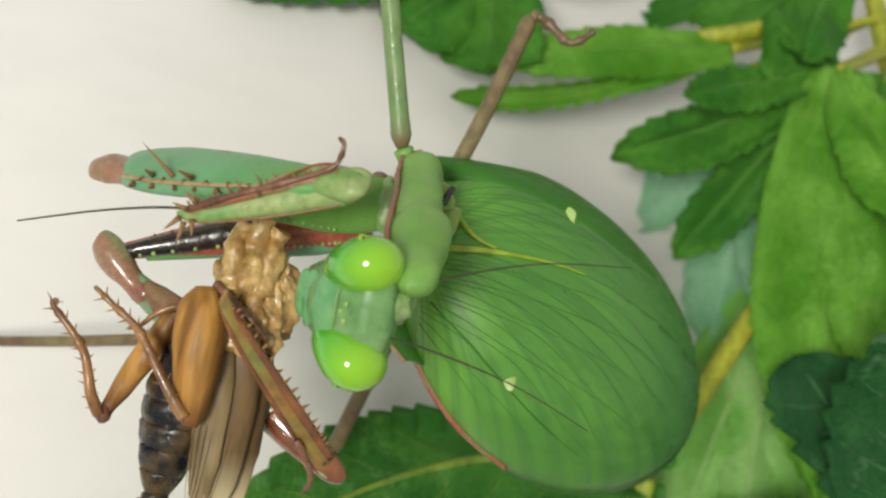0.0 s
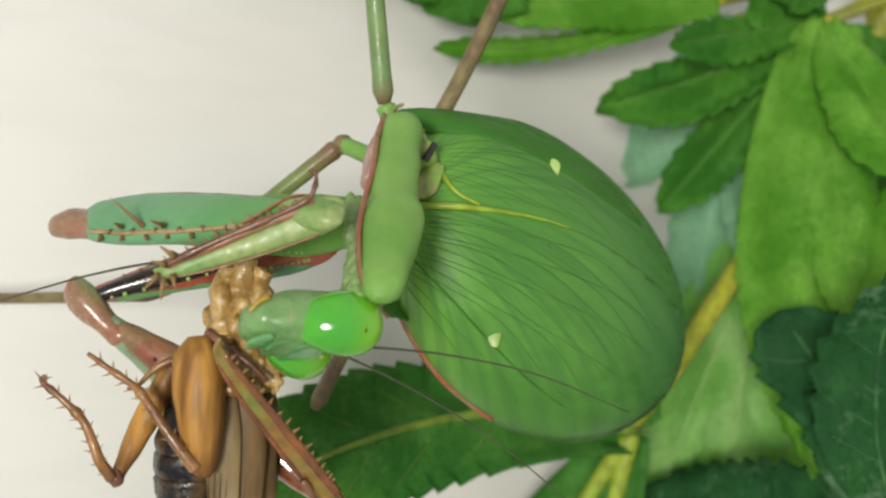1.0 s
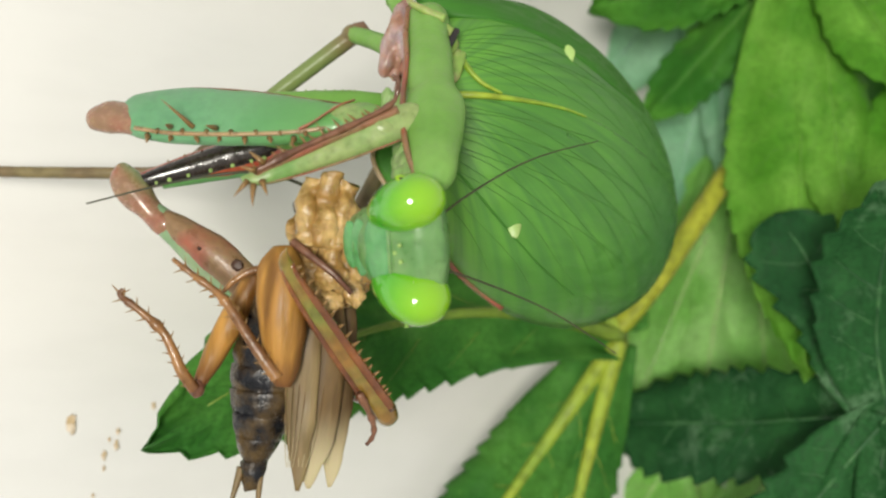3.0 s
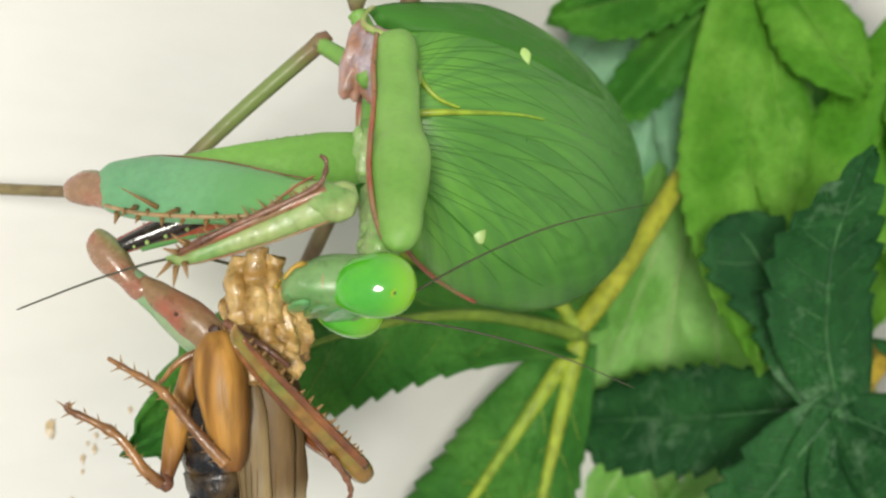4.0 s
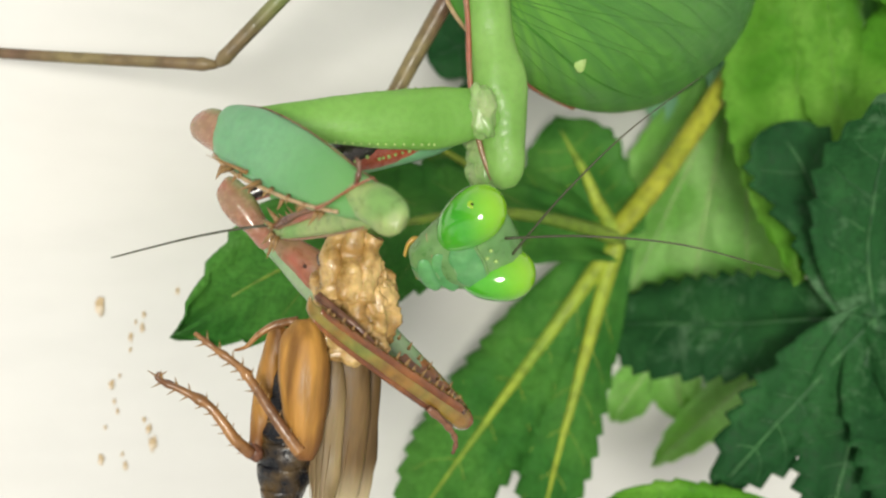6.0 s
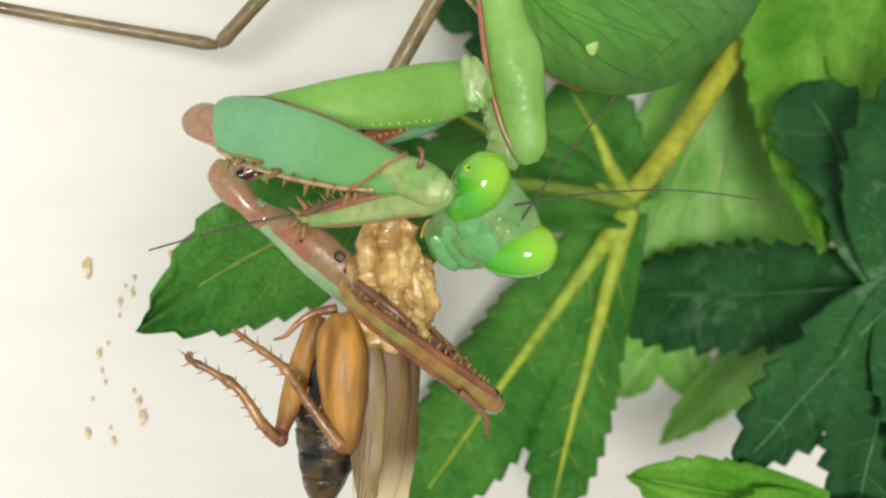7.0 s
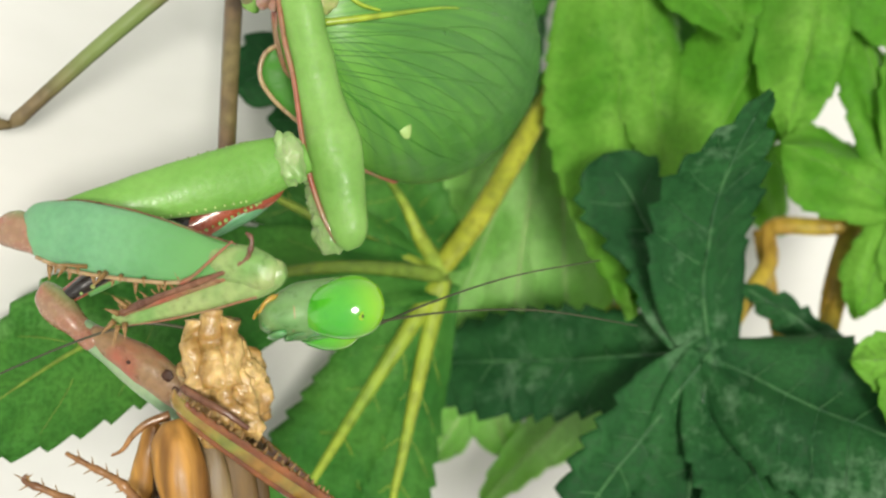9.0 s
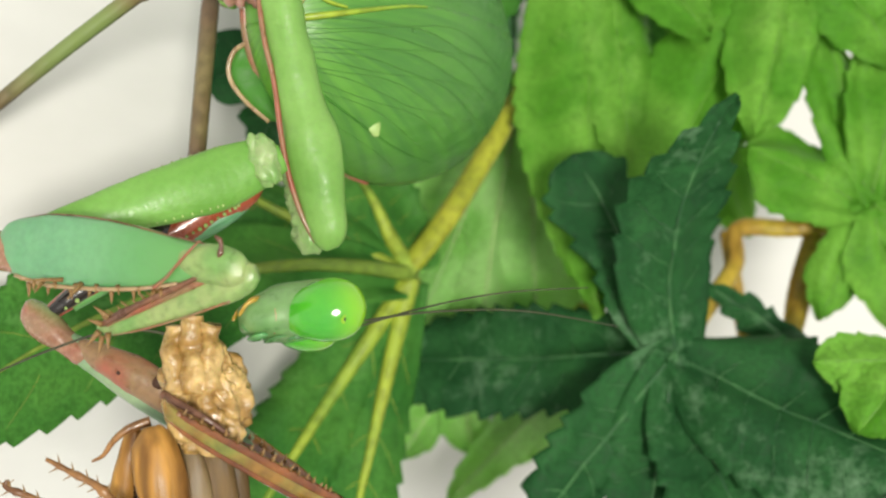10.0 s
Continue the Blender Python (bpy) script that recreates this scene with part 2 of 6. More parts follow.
# shading on the wing's far right side, painted in as a darker green
colour_gradient(M_WING, (0.048, 0.165, 0.045), 8.0, 20.0)
fan_bands(M_WING, (-2.6, -4.0), (0.040, 0.140, 0.030), 16.0, 0.55)
M_COSTA = surface("wing_front_band", (0.038, 0.150, 0.018), (0.052, 0.185, 0.024), 0.55, 1500, 170, 0.15, 0.2, 0.1, mix=0.4, stretch=(0.3, 0.5, 1.0))
M_WING_IN = surface("wing_under", (0.050, 0.190, 0.030), (0.070, 0.240, 0.040), 0.45, 1500, 130, 0.1)
M_WVEIN = surface("wing_vein", (0.046, 0.170, 0.020), (0.078, 0.230, 0.030), 0.5)
M_YELLOW = surface("wing_rim", (0.33, 0.42, 0.03), (0.22, 0.38, 0.03), 0.4)
M_SPOT = surface("wing_spot", (0.36, 0.52, 0.16), (0.30, 0.46, 0.13), 0.4)
M_BODY = surface("skin_green", (0.135, 0.295, 0.055), (0.180, 0.350, 0.080), 0.46, 2400, 200, 0.12, 0.35, 0.2, mix=0.25)
M_FEMUR = surface("skin_bluegreen", (0.090, 0.265, 0.125), (0.135, 0.330, 0.165), 0.38, 2400, 220, 0.08, 0.5, 0.2, 0.15, mix=0.35)
M_FAR = surface("skin_pale", (0.16, 0.30, 0.15), (0.24, 0.33, 0.19), 0.38, 2400, 220, 0.08, 0.5, 0.2, 0.15, mix=0.35)
M_FACE = surface("face_green", (0.085, 0.29, 0.095), (0.130, 0.35, 0.130), 0.20, 1700, 520, 0.25, 0.5, 0.2, 0.3, mix=0.5)
M_HEAD = surface("head_green", (0.108, 0.250, 0.078), (0.165, 0.305, 0.112), 0.36, 1500, 420, 0.1, 0.5, 0.2, mix=0.5)
M_PINK = surface("skin_pink", (0.30, 0.085, 0.050), (0.25, 0.150, 0.075), 0.36, 2000, 360, 0.15, 0.5, 0.15, 0.2, mix=0.6)
M_ELBOW = surface("elbow_skin", (0.32, 0.100, 0.068), (0.28, 0.165, 0.10), 0.24, 2000, 300, 0.1, 0.5, 0.15, 0.3, mix=0.5)
colour_gradient(M_ELBOW, (0.16, 0.24, 0.09), 0.2, 1.3, "Z")
M_RED = surface("skin_red", (0.27, 0.045, 0.022), (0.34, 0.075, 0.035), 0.28, 2000, 300, 0.1, 0.5, 0.1, 0.4, mix=0.5)
M_EYE = surface("eye_green", (0.045, 0.310, 0.026), (0.070, 0.370, 0.018), 0.12, 3000, 330, 0.0, 0.5, 0.1, 0.7, mix=0.15)
colour_gradient(M_EYE, (0.22, 0.47, 0.012), 0.2, 3.4, "Z")
M_HALO = surface("eye_halo", (0.26, 0.48, 0.010), (0.20, 0.46, 0.012), 0.12, 3000, 330, 0.0, 0.5, 0.1, 0.7, mix=0.15)
M_PUPIL = surface("eye_dot", (0.02, 0.015, 0.005), (0.03, 0.02, 0.01), 0.2)
M_MARK = surface("dark_mark", (0.035, 0.014, 0.008), (0.06, 0.025, 0.012), 0.5, spec=0.3)
M_BLACK = surface("black_shell", (0.012, 0.010, 0.010), (0.03, 0.022, 0.018), 0.22, 1500, 300, 0.2, 0.5, 0.0, 0.4)
M_LEG = surface("leg_brown", (0.13, 0.075, 0.042), (0.19, 0.150, 0.065), 0.4, 1200, 160, 0.2)
M_LEG_GREEN = surface("leg_green_brown", (0.12, 0.080, 0.042), (0.17, 0.130, 0.060), 0.38, 1200, 160, 0.2)
colour_gradient(M_LEG_GREEN, (0.15, 0.205, 0.060), 2.0, 9.0)
colour_gradient(M_LEG_GREEN, (0.17, 0.095, 0.055), 12.0, 16.5)
M_SAGE = surface("leg_sage", (0.115, 0.215, 0.070), (0.165, 0.255, 0.095), 0.38, 1200, 160, 0.2, mix=0.5)
colour_gradient(M_SAGE, (0.17, 0.10, 0.06), 2.2, -0.5)
M_ANT = surface("feeler", (0.03, 0.035, 0.012), (0.05, 0.05, 0.02), 0.5)
M_MEAT = surface("pale_flesh", (0.33, 0.185, 0.048), (0.60, 0.41, 0.16), 0.32, 1700, 520, 0.9, 0.5, 0.08, 0.2)
M_THIGH = surface("cricket_ochre", (0.17, 0.070, 0.013), (0.47, 0.240, 0.050), 0.46, 1600, 420, 0.5, 0.35, 0.05, 0.0, stretch=(1, 1, 0.16))
M_SHIN = surface("cricket_brown", (0.13, 0.052, 0.018), (0.32, 0.155, 0.05), 0.32, 1300, 420, 0.3, 0.5, 0.0, 0.2)
M_CABD = surface("cricket_dark", (0.007, 0.008, 0.012), (0.075, 0.046, 0.016), 0.26, 1400, 720, 0.8, 0.4)
M_CWING = surface("cricket_wing", (0.07, 0.042, 0.016), (0.17, 0.105, 0.042), 0.5, 1400, 220, 0.3, 0.2, 0.1, stretch=(1, 1, 0.2))
M_CPALE = surface("cricket_pale_wing", (0.30, 0.23, 0.10), (0.18, 0.12, 0.05), 0.5, 1400, 300, 0.3, 0.5, 0.1, stretch=(1, 1, 0.15))
colour_gradient(M_FEMUR, (0.105, 0.290, 0.080), 4.0, 14.0)
colour_gradient(M_THIGH, (0.13, 0.050, 0.014), -6.3, -9.0, "Z")
colour_gradient(M_CWING, (0.42, 0.36, 0.22), -9.5, -13.5, "Z")
M_GOLD = surface("tibia_gold", (0.19, 0.20, 0.035), (0.25, 0.13, 0.025), 0.15, 1300, 260, 0.3, 0.5, 0.1, 0.9)
M_RUST = surface("tibia_rust", (0.25, 0.085, 0.022), (0.15, 0.045, 0.015), 0.16, 1300, 420, 0.3, 0.5, 0.1, 0.9)
M_TIBIA = surface("tibia_pale", (0.16, 0.30, 0.085), (0.27, 0.35, 0.13), 0.36, 1900, 300, 0.15, 0.4, 0.15, 0.0, mix=0.6)
M_EDGE = surface("tan_margin", (0.36, 0.24, 0.12), (0.42, 0.30, 0.17), 0.3, 1800, 500, 0.25, 0.5, 0.15, 0.2)
M_COXA = surface("coxa_green", (0.130, 0.305, 0.050), (0.165, 0.355, 0.070), 0.40, 2400, 200, 0.12, 0.4, 0.2, mix=0.25)
M_CLAW = surface("claw_brown", (0.12, 0.05, 0.03), (0.20, 0.09, 0.05), 0.3, 1400, 300, 0.2)
M_SPINE = surface("spine_brown", (0.13, 0.055, 0.02), (0.42, 0.26, 0.09), 0.3, 1400, 300, 0.2)
M_AMBER = surface("palp_amber", (0.55, 0.36, 0.05), (0.42, 0.26, 0.04), 0.3, 1400, 300, 0.15, 0.5, 0.2)
M_NECK = surface("neck_skin", (0.19, 0.34, 0.10), (0.28, 0.38, 0.16), 0.36, 1800, 600, 0.2, 0.5, 0.2, mix=0.4)
M_CRUMB = surface("crumb", (0.60, 0.42, 0.20), (0.66, 0.57, 0.45), 0.5, 1800, 700, 0.5)
M_JOINT = surface("joint_beige", (0.22, 0.36, 0.07), (0.40, 0.36, 0.17), 0.4, 1500, 420, 0.2, 0.5, 0.2, mix=0.6)
M_LILAC = surface("joint_lilac", (0.40, 0.34, 0.38), (0.37, 0.19, 0.13), 0.4, 1500, 500, 0.2, 0.5, 0.2)


# ---------------------------------------------------------------- enclosure
def panel(name, line, z0, z1, thick):
    """An upright sheet that follows a line of (x, y), with its thickness behind it."""
    bm = bmesh.new()
    rows = []
    for x, y in line:
        rows.append([bm.verts.new(p) for p in (V(x, y, z0), V(x, y, z1), V(x - 0.6 * thick, y + thick, z1), V(x - 0.6 * thick, y + thick, z0))])
    for a, b in zip(rows, rows[1:]):
        for k in range(4):
            bm.faces.new((a[k], b[k], b[(k + 1) % 4], a[(k + 1) % 4]))
    bm.faces.new(rows[0])
    bm.faces.new(rows[-1][::-1])
    return tagged(part(name, bm, M_WALL), "smooth off-white plastic panel of the enclosure", "wall", kind="structure")


WALL_X, WALL_Y, CORNER = -34.0, 0.5, 45.0


def wall_y(x):
    """The curved panel: nearly square on at its left end, swinging back behind the plant."""
    d = x - WALL_X
    bend = 0.25 * 8.0 * math.log(math.cosh(d / 8.0))
    over = max(0.0, d - 50.0)
    return WALL_Y + 0.85 * d + bend - 0.8 * over + 0.8 * 8.0 * (1 - math.exp(-over / 8.0))


panel("wall_left", [(x, wall_y(x)) for x in range(-150, int(CORNER) + 1, 3)], -90, 140, 3)
panel("wall_right", [(CORNER, wall_y(CORNER)), (110, wall_y(CORNER) + 5), (190, wall_y(CORNER) + 9)], -90, 140, 3)
bm = bmesh.new()
bmesh.ops.create_cube(bm, size=1)
for v in bm.verts:
    v.co = V(20 + 340 * v.co.x, 30 + 320 * v.co.y, -91.5 + 3 * v.co.z)
tagged(part("floor", bm, M_WALL, smooth=False), "smooth off-white plastic floor of the enclosure", "floor", kind="structure")


# ---------------------------------------------------------------- plant
def smooth01(u):
    u = max(0.0, min(1.0, u))
    return u * u * (3 - 2 * u)


def blade(bm, base, tip, width, bend, seed, sweep=0.0, peak=0.5, end=1.5, root=0.3, thick=0.16, tooth=0.8, crease=0.0, facing=V(0.15, -1.0, 0.25)):
    """One toothed lobe from base to tip, folded along its midrib and bent.
    peak: where it is widest; end: 1 runs to a point, 4 stays broad; root: its width at the base, as a share."""
    base, tip = Vector(base), Vector(tip)
    along = tip - base
    length = along.length
    x = along.normalized()
    nrm = (facing - x * facing.dot(x)).normalized()
    side = x.cross(nrm).normalized()
    rnd = random.Random(seed)
    fold, wav, ph = rnd.uniform(0.08, 0.22) + crease, rnd.uniform(0.6, 1.2), rnd.uniform(0, 6)
    pleat = rnd.uniform(0.02, 0.05) * (1 + 3 * crease)
    teeth = max(5, int(length / rnd.uniform(1.9, 2.5)))
    rows, cols = teeth * 7, 16

    def half(s):
        if s < peak:
            return 0.5 * width * (root + (1 - root) * math.sin(0.5 * math.pi * s / peak) ** 0.9)
        return 0.5 * width * (1 - ((s - peak) / (1 - peak)) ** (1 + end)) ** (0.85 if end < 2.5 else 0.6)

    def place(s, v, w):
        lift = -fold * abs(v) * w - bend * length * (4 * s * (1 - s)) + 0.125 * wav * math.sin(s * 9 + ph + v) * abs(v) * w
        lift += 0.6 * noise.noise(V(s * 3 + seed, v * 1.5, seed * 0.37)) + pleat * width * math.sin(5.5 * v + ph + 2 * s)
        lift += 0.22 * noise.noise(V(s * length * 0.35, v * w * 0.5, seed))
        return base + x * (s * length) + side * (v * w + sweep * length * 4 * s * (1 - s)) + nrm * lift

    front, back = [], []
    for i in range(rows + 1):
        s = i / rows
        w = half(s) if s < 1 else 0.0
        edge = []
        for k in (0, 1):
            warp = s * teeth + 0.45 * k + 0.6 * noise.noise(V(s * 5, seed * 1.7 + 3 * k, 2.5))
            deep = min(tooth * (0.75 + 0.7 * noise.noise(V(warp // 1, seed, k))), 0.45 * w) * smooth01((s - 0.22) / 0.25)
            edge.append(w - deep * (1 - (warp % 1.0)) ** 1.1)
        f = [place(s, -1 + 2 * j / cols, edge[0] if j < cols / 2 else edge[1]) for j in range(cols + 1)]
        front.append([bm.verts.new(p) for p in f])
        back.append([bm.verts.new(p - nrm * thick) for p in f])
    for g, flip in ((front, False), (back, True)):
        for i in range(rows):
            for j in range(cols):
                q = (g[i][j], g[i][j + 1], g[i + 1][j + 1], g[i + 1][j])
                bm.faces.new(q[::-1] if flip else q)
    for i in range(rows):
        for j in (0, cols):
            bm.faces.new((front[i][j], front[i + 1][j], back[i + 1][j], back[i][j]))
    for i in (0, rows):
        for j in range(cols):
            bm.faces.new((front[i][j], front[i][j + 1], back[i][j + 1], back[i][j]))
    return lambda s, v: place(s, v, half(s)) + nrm * 0.03


plant = thing("artificial_vine", "cloth and plastic vine with toothed green leaves and yellow stems", "plant")
SIDE = {"dark": 0.05, "broad": 0.05, "mid": 0.03, "light": 0.03, "pale": 0.03, "aqua": 0.03}
RIB = {"dark": 0.16, "broad": 1.0, "mid": 0.16, "light": 0.10, "pale": 0.12, "aqua": 0.12}
TOOTH = {"dark": 1.35, "broad": 0.85, "mid": 0.7, "light": 0.55, "pale": 0.5, "aqua": 0.5}
CREASE = {"dark": 0.0, "broad": 0.05, "mid": 0.12, "light": 0.14, "pale": 0.10, "aqua": 0.10}
TEXT = {"dark": "dark green toothed cloth leaf with rubbed patches", "broad": "mid-green cloth leaf with thick yellow ribs", "mid": "folded mid-green cloth leaf",
        "light": "bright yellow-green toothed cloth leaf", "pale": "pale translucent green cloth leaf", "aqua": "faded bluish-green cloth leaf"}
leaf_centres = []


def leaf(tone, centre, *lobes, rib=None, rib_material=None):
    """A leaf of several lobes; each lobe: tip, width, bend, sweep, peak, end, root."""
    k = len(leaf_centres)
    leaf_centres.append(Vector(centre))
    bm, veins = bmesh.new(), bmesh.new()
    for j, lobe in enumerate(lobes):
        tip, width, bend, sweep, peak, end, root = (*lobe, *(0, 0, 0.5, 1.2, 0.3)[len(lobe) - 2:])
        at = blade(bm, centre, tip, width, bend, 11 * k + j, sweep, peak, end, root, tooth=TOOTH[tone], crease=CREASE[tone])
        tube(veins, [at(s / 10, 0) for s in range(0, 10)], (rib or RIB[tone], 0.07), 6, 3)
        for i in range(1, 6):
            for sgn in (-1, 1):
                s0 = 0.06 + 0.135 * i
                tube(veins, [at(s0, 0), at(s0 + 0.04, 0.35 * sgn), at(s0 + 0.10, 0.72 * sgn)], (SIDE[tone], 0.02), 5, 3)
    ob = part("leaf", bm, M_LEAF[tone], plant, TEXT[tone])
    part("leaf_vein", veins, rib_material or M_VEIN[tone], ob)
    return ob


leaf("dark", (28.3, 16.0, -4.9), ((5.4, 34.0, -6.7), 11.5, 0.03, 0, 0.62, 3.0, 0.35), ((20.1, 19.0, 12.4), 9.6, 0, 0.02, 0.74, 3.2, 0.5), ((29.2, 4.0, 15.8), 10.5, 0.06, -0.075, 0.45, 0.9, 0.5),
     ((14.2, 13.0, -20.4), 8.6, 0, 0, 0.5, 1.5, 0.4), ((23.5, 12.0, -25.5), 9.5, 0, 0, 0.5, 1.5, 0.4), ((43.5, 3.0, -13.0), 15.5, 0.03, 0, 0.55, 2.6, 0.3), ((34.0, 6.0, -25.0), 12.0, 0.03, 0, 0.5, 2.0, 0.3))
leaf("light", (26.4, 29.0, 41.0), ((22.3, 19.0, -2.2), 13.0, 0.05, 0.015, 0.5, 1.0, 0.55), ((27.5, 24.0, 9.0), 8.0, 0.0, 0.02, 0.5, 1.8, 0.4), ((33.0, 20.0, 23.0), 9))
# upper lobes of the light leaf; darker mid green stands for their shade
leaf("mid", (26.3, 32.0, 42.0), ((4.0, 24.0, 32.4), 7.5, 0.04, -0.03, 0.6, 2.2, 0.5), ((9.3, 31.0, 23.0), 6.8, 0.04, 0, 0.62, 2.2, 0.45), ((11.4, 20.0, 37.4), 5.5, 0.03, 0, 0.6, 1.8, 0.4), ((19.3, 27.0, 46.4), 11))
leaf("light", (44.9, 24.0, 36.5), ((26.4, 22.0, 5.0), 12.5, 0.04, 0, 0.58, 2.2, 0.4), ((37.0, 20.0, 14.0), 9.0, 0, 0, 0.55, 1.6, 0.4), ((51.2, 20.0, 21.0), 9), ((34.2, 24.0, 40.5), 8))
leaf("broad", (6.4, 25.0, 1.5), ((-15.5, 22.0, 12.6), 6.5, 0.03, 0, 0.5, 1.6, 0.5), ((0.2, 28.5, 13.8), 10.5, 0, 0, 0.55, 2.2, 0.6), ((-12.2, 10.0, -24.7), 10.5, 0.06, 0, 0.6, 1.6, 0.4), ((-0.9, 14.0, -26.6), 7.4, 0.05, 0, 0.6, 1.6, 0.5))
loose_lobe = leaf("broad", (6.4, 25.1, 1.5), ((-30.9, -3.0, -9.8), 12.0, -0.03, 0.10, 0.66, 1.5, 0.35), rib=0.75, rib_material=M_OLIVE)
leaf("dark", (-1.4, 25.0, 23.5), ((-12.0, 22.0, 18.3), 8.2, 0, 0, 0.6, 3.5, 0.4), ((-7.8, 24.0, 12.7), 6.5, 0, 0, 0.6, 2.5, 0.4))
leaf("pale", (20.8, 43.0, 23.1), ((7.8, 38.0, -6.0), 13.5, 0.03, 0, 0.6, 2.5), ((14.5, 37.0, -6.0), 13, 0.03, 0, 0.6, 2.5), ((21.5, 40.0, -4.0), 15, 0, 0, 0.6, 2.5, 0.5))
leaf("aqua", (18.3, 42.0, 45.6), ((3.7, 42.0, 28.4), 8.5, 0.04, 0, 0.7, 3.0, 0.4), ((12.4, 44.0, 15.1), 9.0, 0, -0.02, 0.65, 2.5, 0.4), ((17.4, 40.0, 17.7), 5))
# two light green leaves in shadow, coloured paler here to brighten them
leaf("pale", (14.2, 44.0, -8.1), ((7.4, 44.0, -18.1), 5.5, 0, 0, 0.6, 2), ((14.9, 42.0, -17.5), 6, 0, 0, 0.6, 2))
leaf("pale", (26.4, 40.0, -8.5), ((17.9, 42.0, -18.6), 8, 0.1, 0, 0.5, 2), ((11.4, 38.0, -22.0), 5.5, 0.05), ((24.1, 40.0, -19.7), 8))
leaf("light", (20.9, 10.0, -22.6), ((5.1, 9.0, -20.2), 6, 0.05, 0, 0.5, 1.0, 0.5), ((11.3, 6.0, -26.5), 8), ((26.5, 6.0, -26.3), 8))
leaf("light", (49.8, 22.0, 8.1), ((36.4, 20.0, 13.2), 9.5, 0.05, 0.04, 0.55, 1.6, 0.3), ((46.0, 24.0, 25.5), 7.5, 0, 0, 0.55, 1.6, 0.3), ((52.5, 22.0, 27.5), 8.5), ((44.4, 22.0, -2.6), 6.0, 0, 0, 0.5, 1.5, 0.4), ((58.6, 20.0, 5.2), 8), ((51.8, 20.0, -4.2), 8))
leaf("light", (44.6, 6.0, -5.1), ((37.2, 8.0, -5.2), 5.5, 0, 0, 0.5, 2.0, 0.4), ((39.8, 6.0, -10.8), 6.5, 0, 0, 0.5, 2.0, 0.4), ((50.5, 4.0, -7.7), 8))
leaf("dark", (42.2, 18.0, -6.3), ((32.8, 21.0, 1.0), 4.0, 0.05, 0.05, 0.5, 1.2, 0.5), ((47.4, 16.0, -11.0), 5))
leaf("light", (16.1, 32.0, 45.0), ((-10.6, 18.0, 38.1), 3.4, 0.04, -0.04, 0.7, 3.0, 0.5), ((-6.0, 18.0, 41.6), 6.5, 0.0, 0.02, 0.6, 2.0, 0.6))
leaf("mid", (-6.7, 22.0, 53.4), ((-28.5, 4.0, 45.2), 6, 0, 0, 0.5, 1.5, 0.4), ((-14.6, 14.0, 44.0), 10.0, 0, 0, 0.6, 2.5, 0.6), ((-6.5, 15.0, 39.4), 11.0, 0, 0, 0.65, 2.2, 0.5), ((10.3, 24.0, 57.2), 8))
leaf("mid", (27.4, 36.0, 54.5), ((12.0, 37.0, 50.2), 8, 0.05, 0, 0.6, 2), ((22.6, 27.0, 42.0), 7.5, 0, 0, 0.6, 2.2, 0.4), ((6.0, 44.0, 53.5), 6, 0, 0, 0.6, 3))
leaf("mid", (31.5, 36.0, 41.0), ((15.8, 38.0, 31.5), 9, 0.05, 0, 0.6, 2), ((13.2, 38.0, 39.7), 8, 0, 0, 0.6, 2), ((24.6, 36.0, 25.3), 10), ((30.1, 36.0, 17.0), 10))
leaf("light", (40.8, 45.0, 22.1), ((28.8, 44.0, 5.6), 10), ((23.1, 44.0, 25.9), 9), ((37.1, 44.0, 0.7), 10), ((46.9, 44.0, 5.7), 9))


def stem(radius, *points):
    part("stem", tube(bmesh.new(), points, radius * 0.75, 10, 6, 0.75), M_STEM_OLD if points[1][0] > 30 else M_STEM, plant, "ridged yellow plastic stem")


VINE = [(42, 50, -88), (41, 48, -40), (38, 47, 0), (35, 48, 35), (30, 49, 75), (28, 51, 120)]
part("vine", tube(bmesh.new(), VINE, 1.2, 10, 10), M_STEM, plant, "long yellow-green plastic vine")
for c in leaf_centres:
    if c.y < 28:
        continue
    join = V(35.5, 47.5, c.z + 7)
    part("leaf_stalk", tube(bmesh.new(), [c + V(0, 0.5, 0), c.lerp(join, 0.35) + V(0, 4, 1), c.lerp(join, 0.75) + V(0, 3, 1), join], (0.6, 0.5), 8, 6), M_STEM, plant)
stem(1.7, (5.9, 25.0, 2.0), (10.6, 27.0, 7.8), (18.9, 34.0, 20.1), (28.5, 42.0, 33.4))
stem(1.3, (0.8, 31.0, 47.3), (9.5, 32.0, 46.3), (18.2, 33.0, 46.9), (28.2, 37.0, 49.5))
stem(1.2, (28.5, 17.0, -5.8), (32.9, 22.0, -2.1), (37.8, 26.0, 2.6), (38.9, 28.0, 6.1), (44.4, 28.0, 6.2), (49.8, 27.0, 6.7), (52.2, 26.0, 8.1))
stem(1.1, (42.5, 24.0, -4.9), (45.7, 27.0, 0.9), (47.9, 28.0, 5.4))
stem(0.9, (28.9, 20.0, -19.2), (28.8, 18.0, -11.9), (28.7, 17.0, -5.8))
stem(1, (37.8, 28.0, 5.9), (38.4, 27.0, -0.2), (39.0, 25.0, -7.1))
stem(1.3, (47.0, 28.0, 6.3), (44.5, 27.0, -0.3), (42.9, 25.0, -7.7))
stem(1.2, (34.3, 25.0, 0.4), (32.0, 23.0, -4.2), (30.4, 21.0, -9.7))
stem(0.8, (25.8, 30.0, 36.9), (22.9, 31.0, 30.4), (21.0, 32.0, 23.8))


# ---------------------------------------------------------------- mantis
mantis = thing("praying_mantis", "green praying mantis hanging head down and eating a cricket", "mantis")

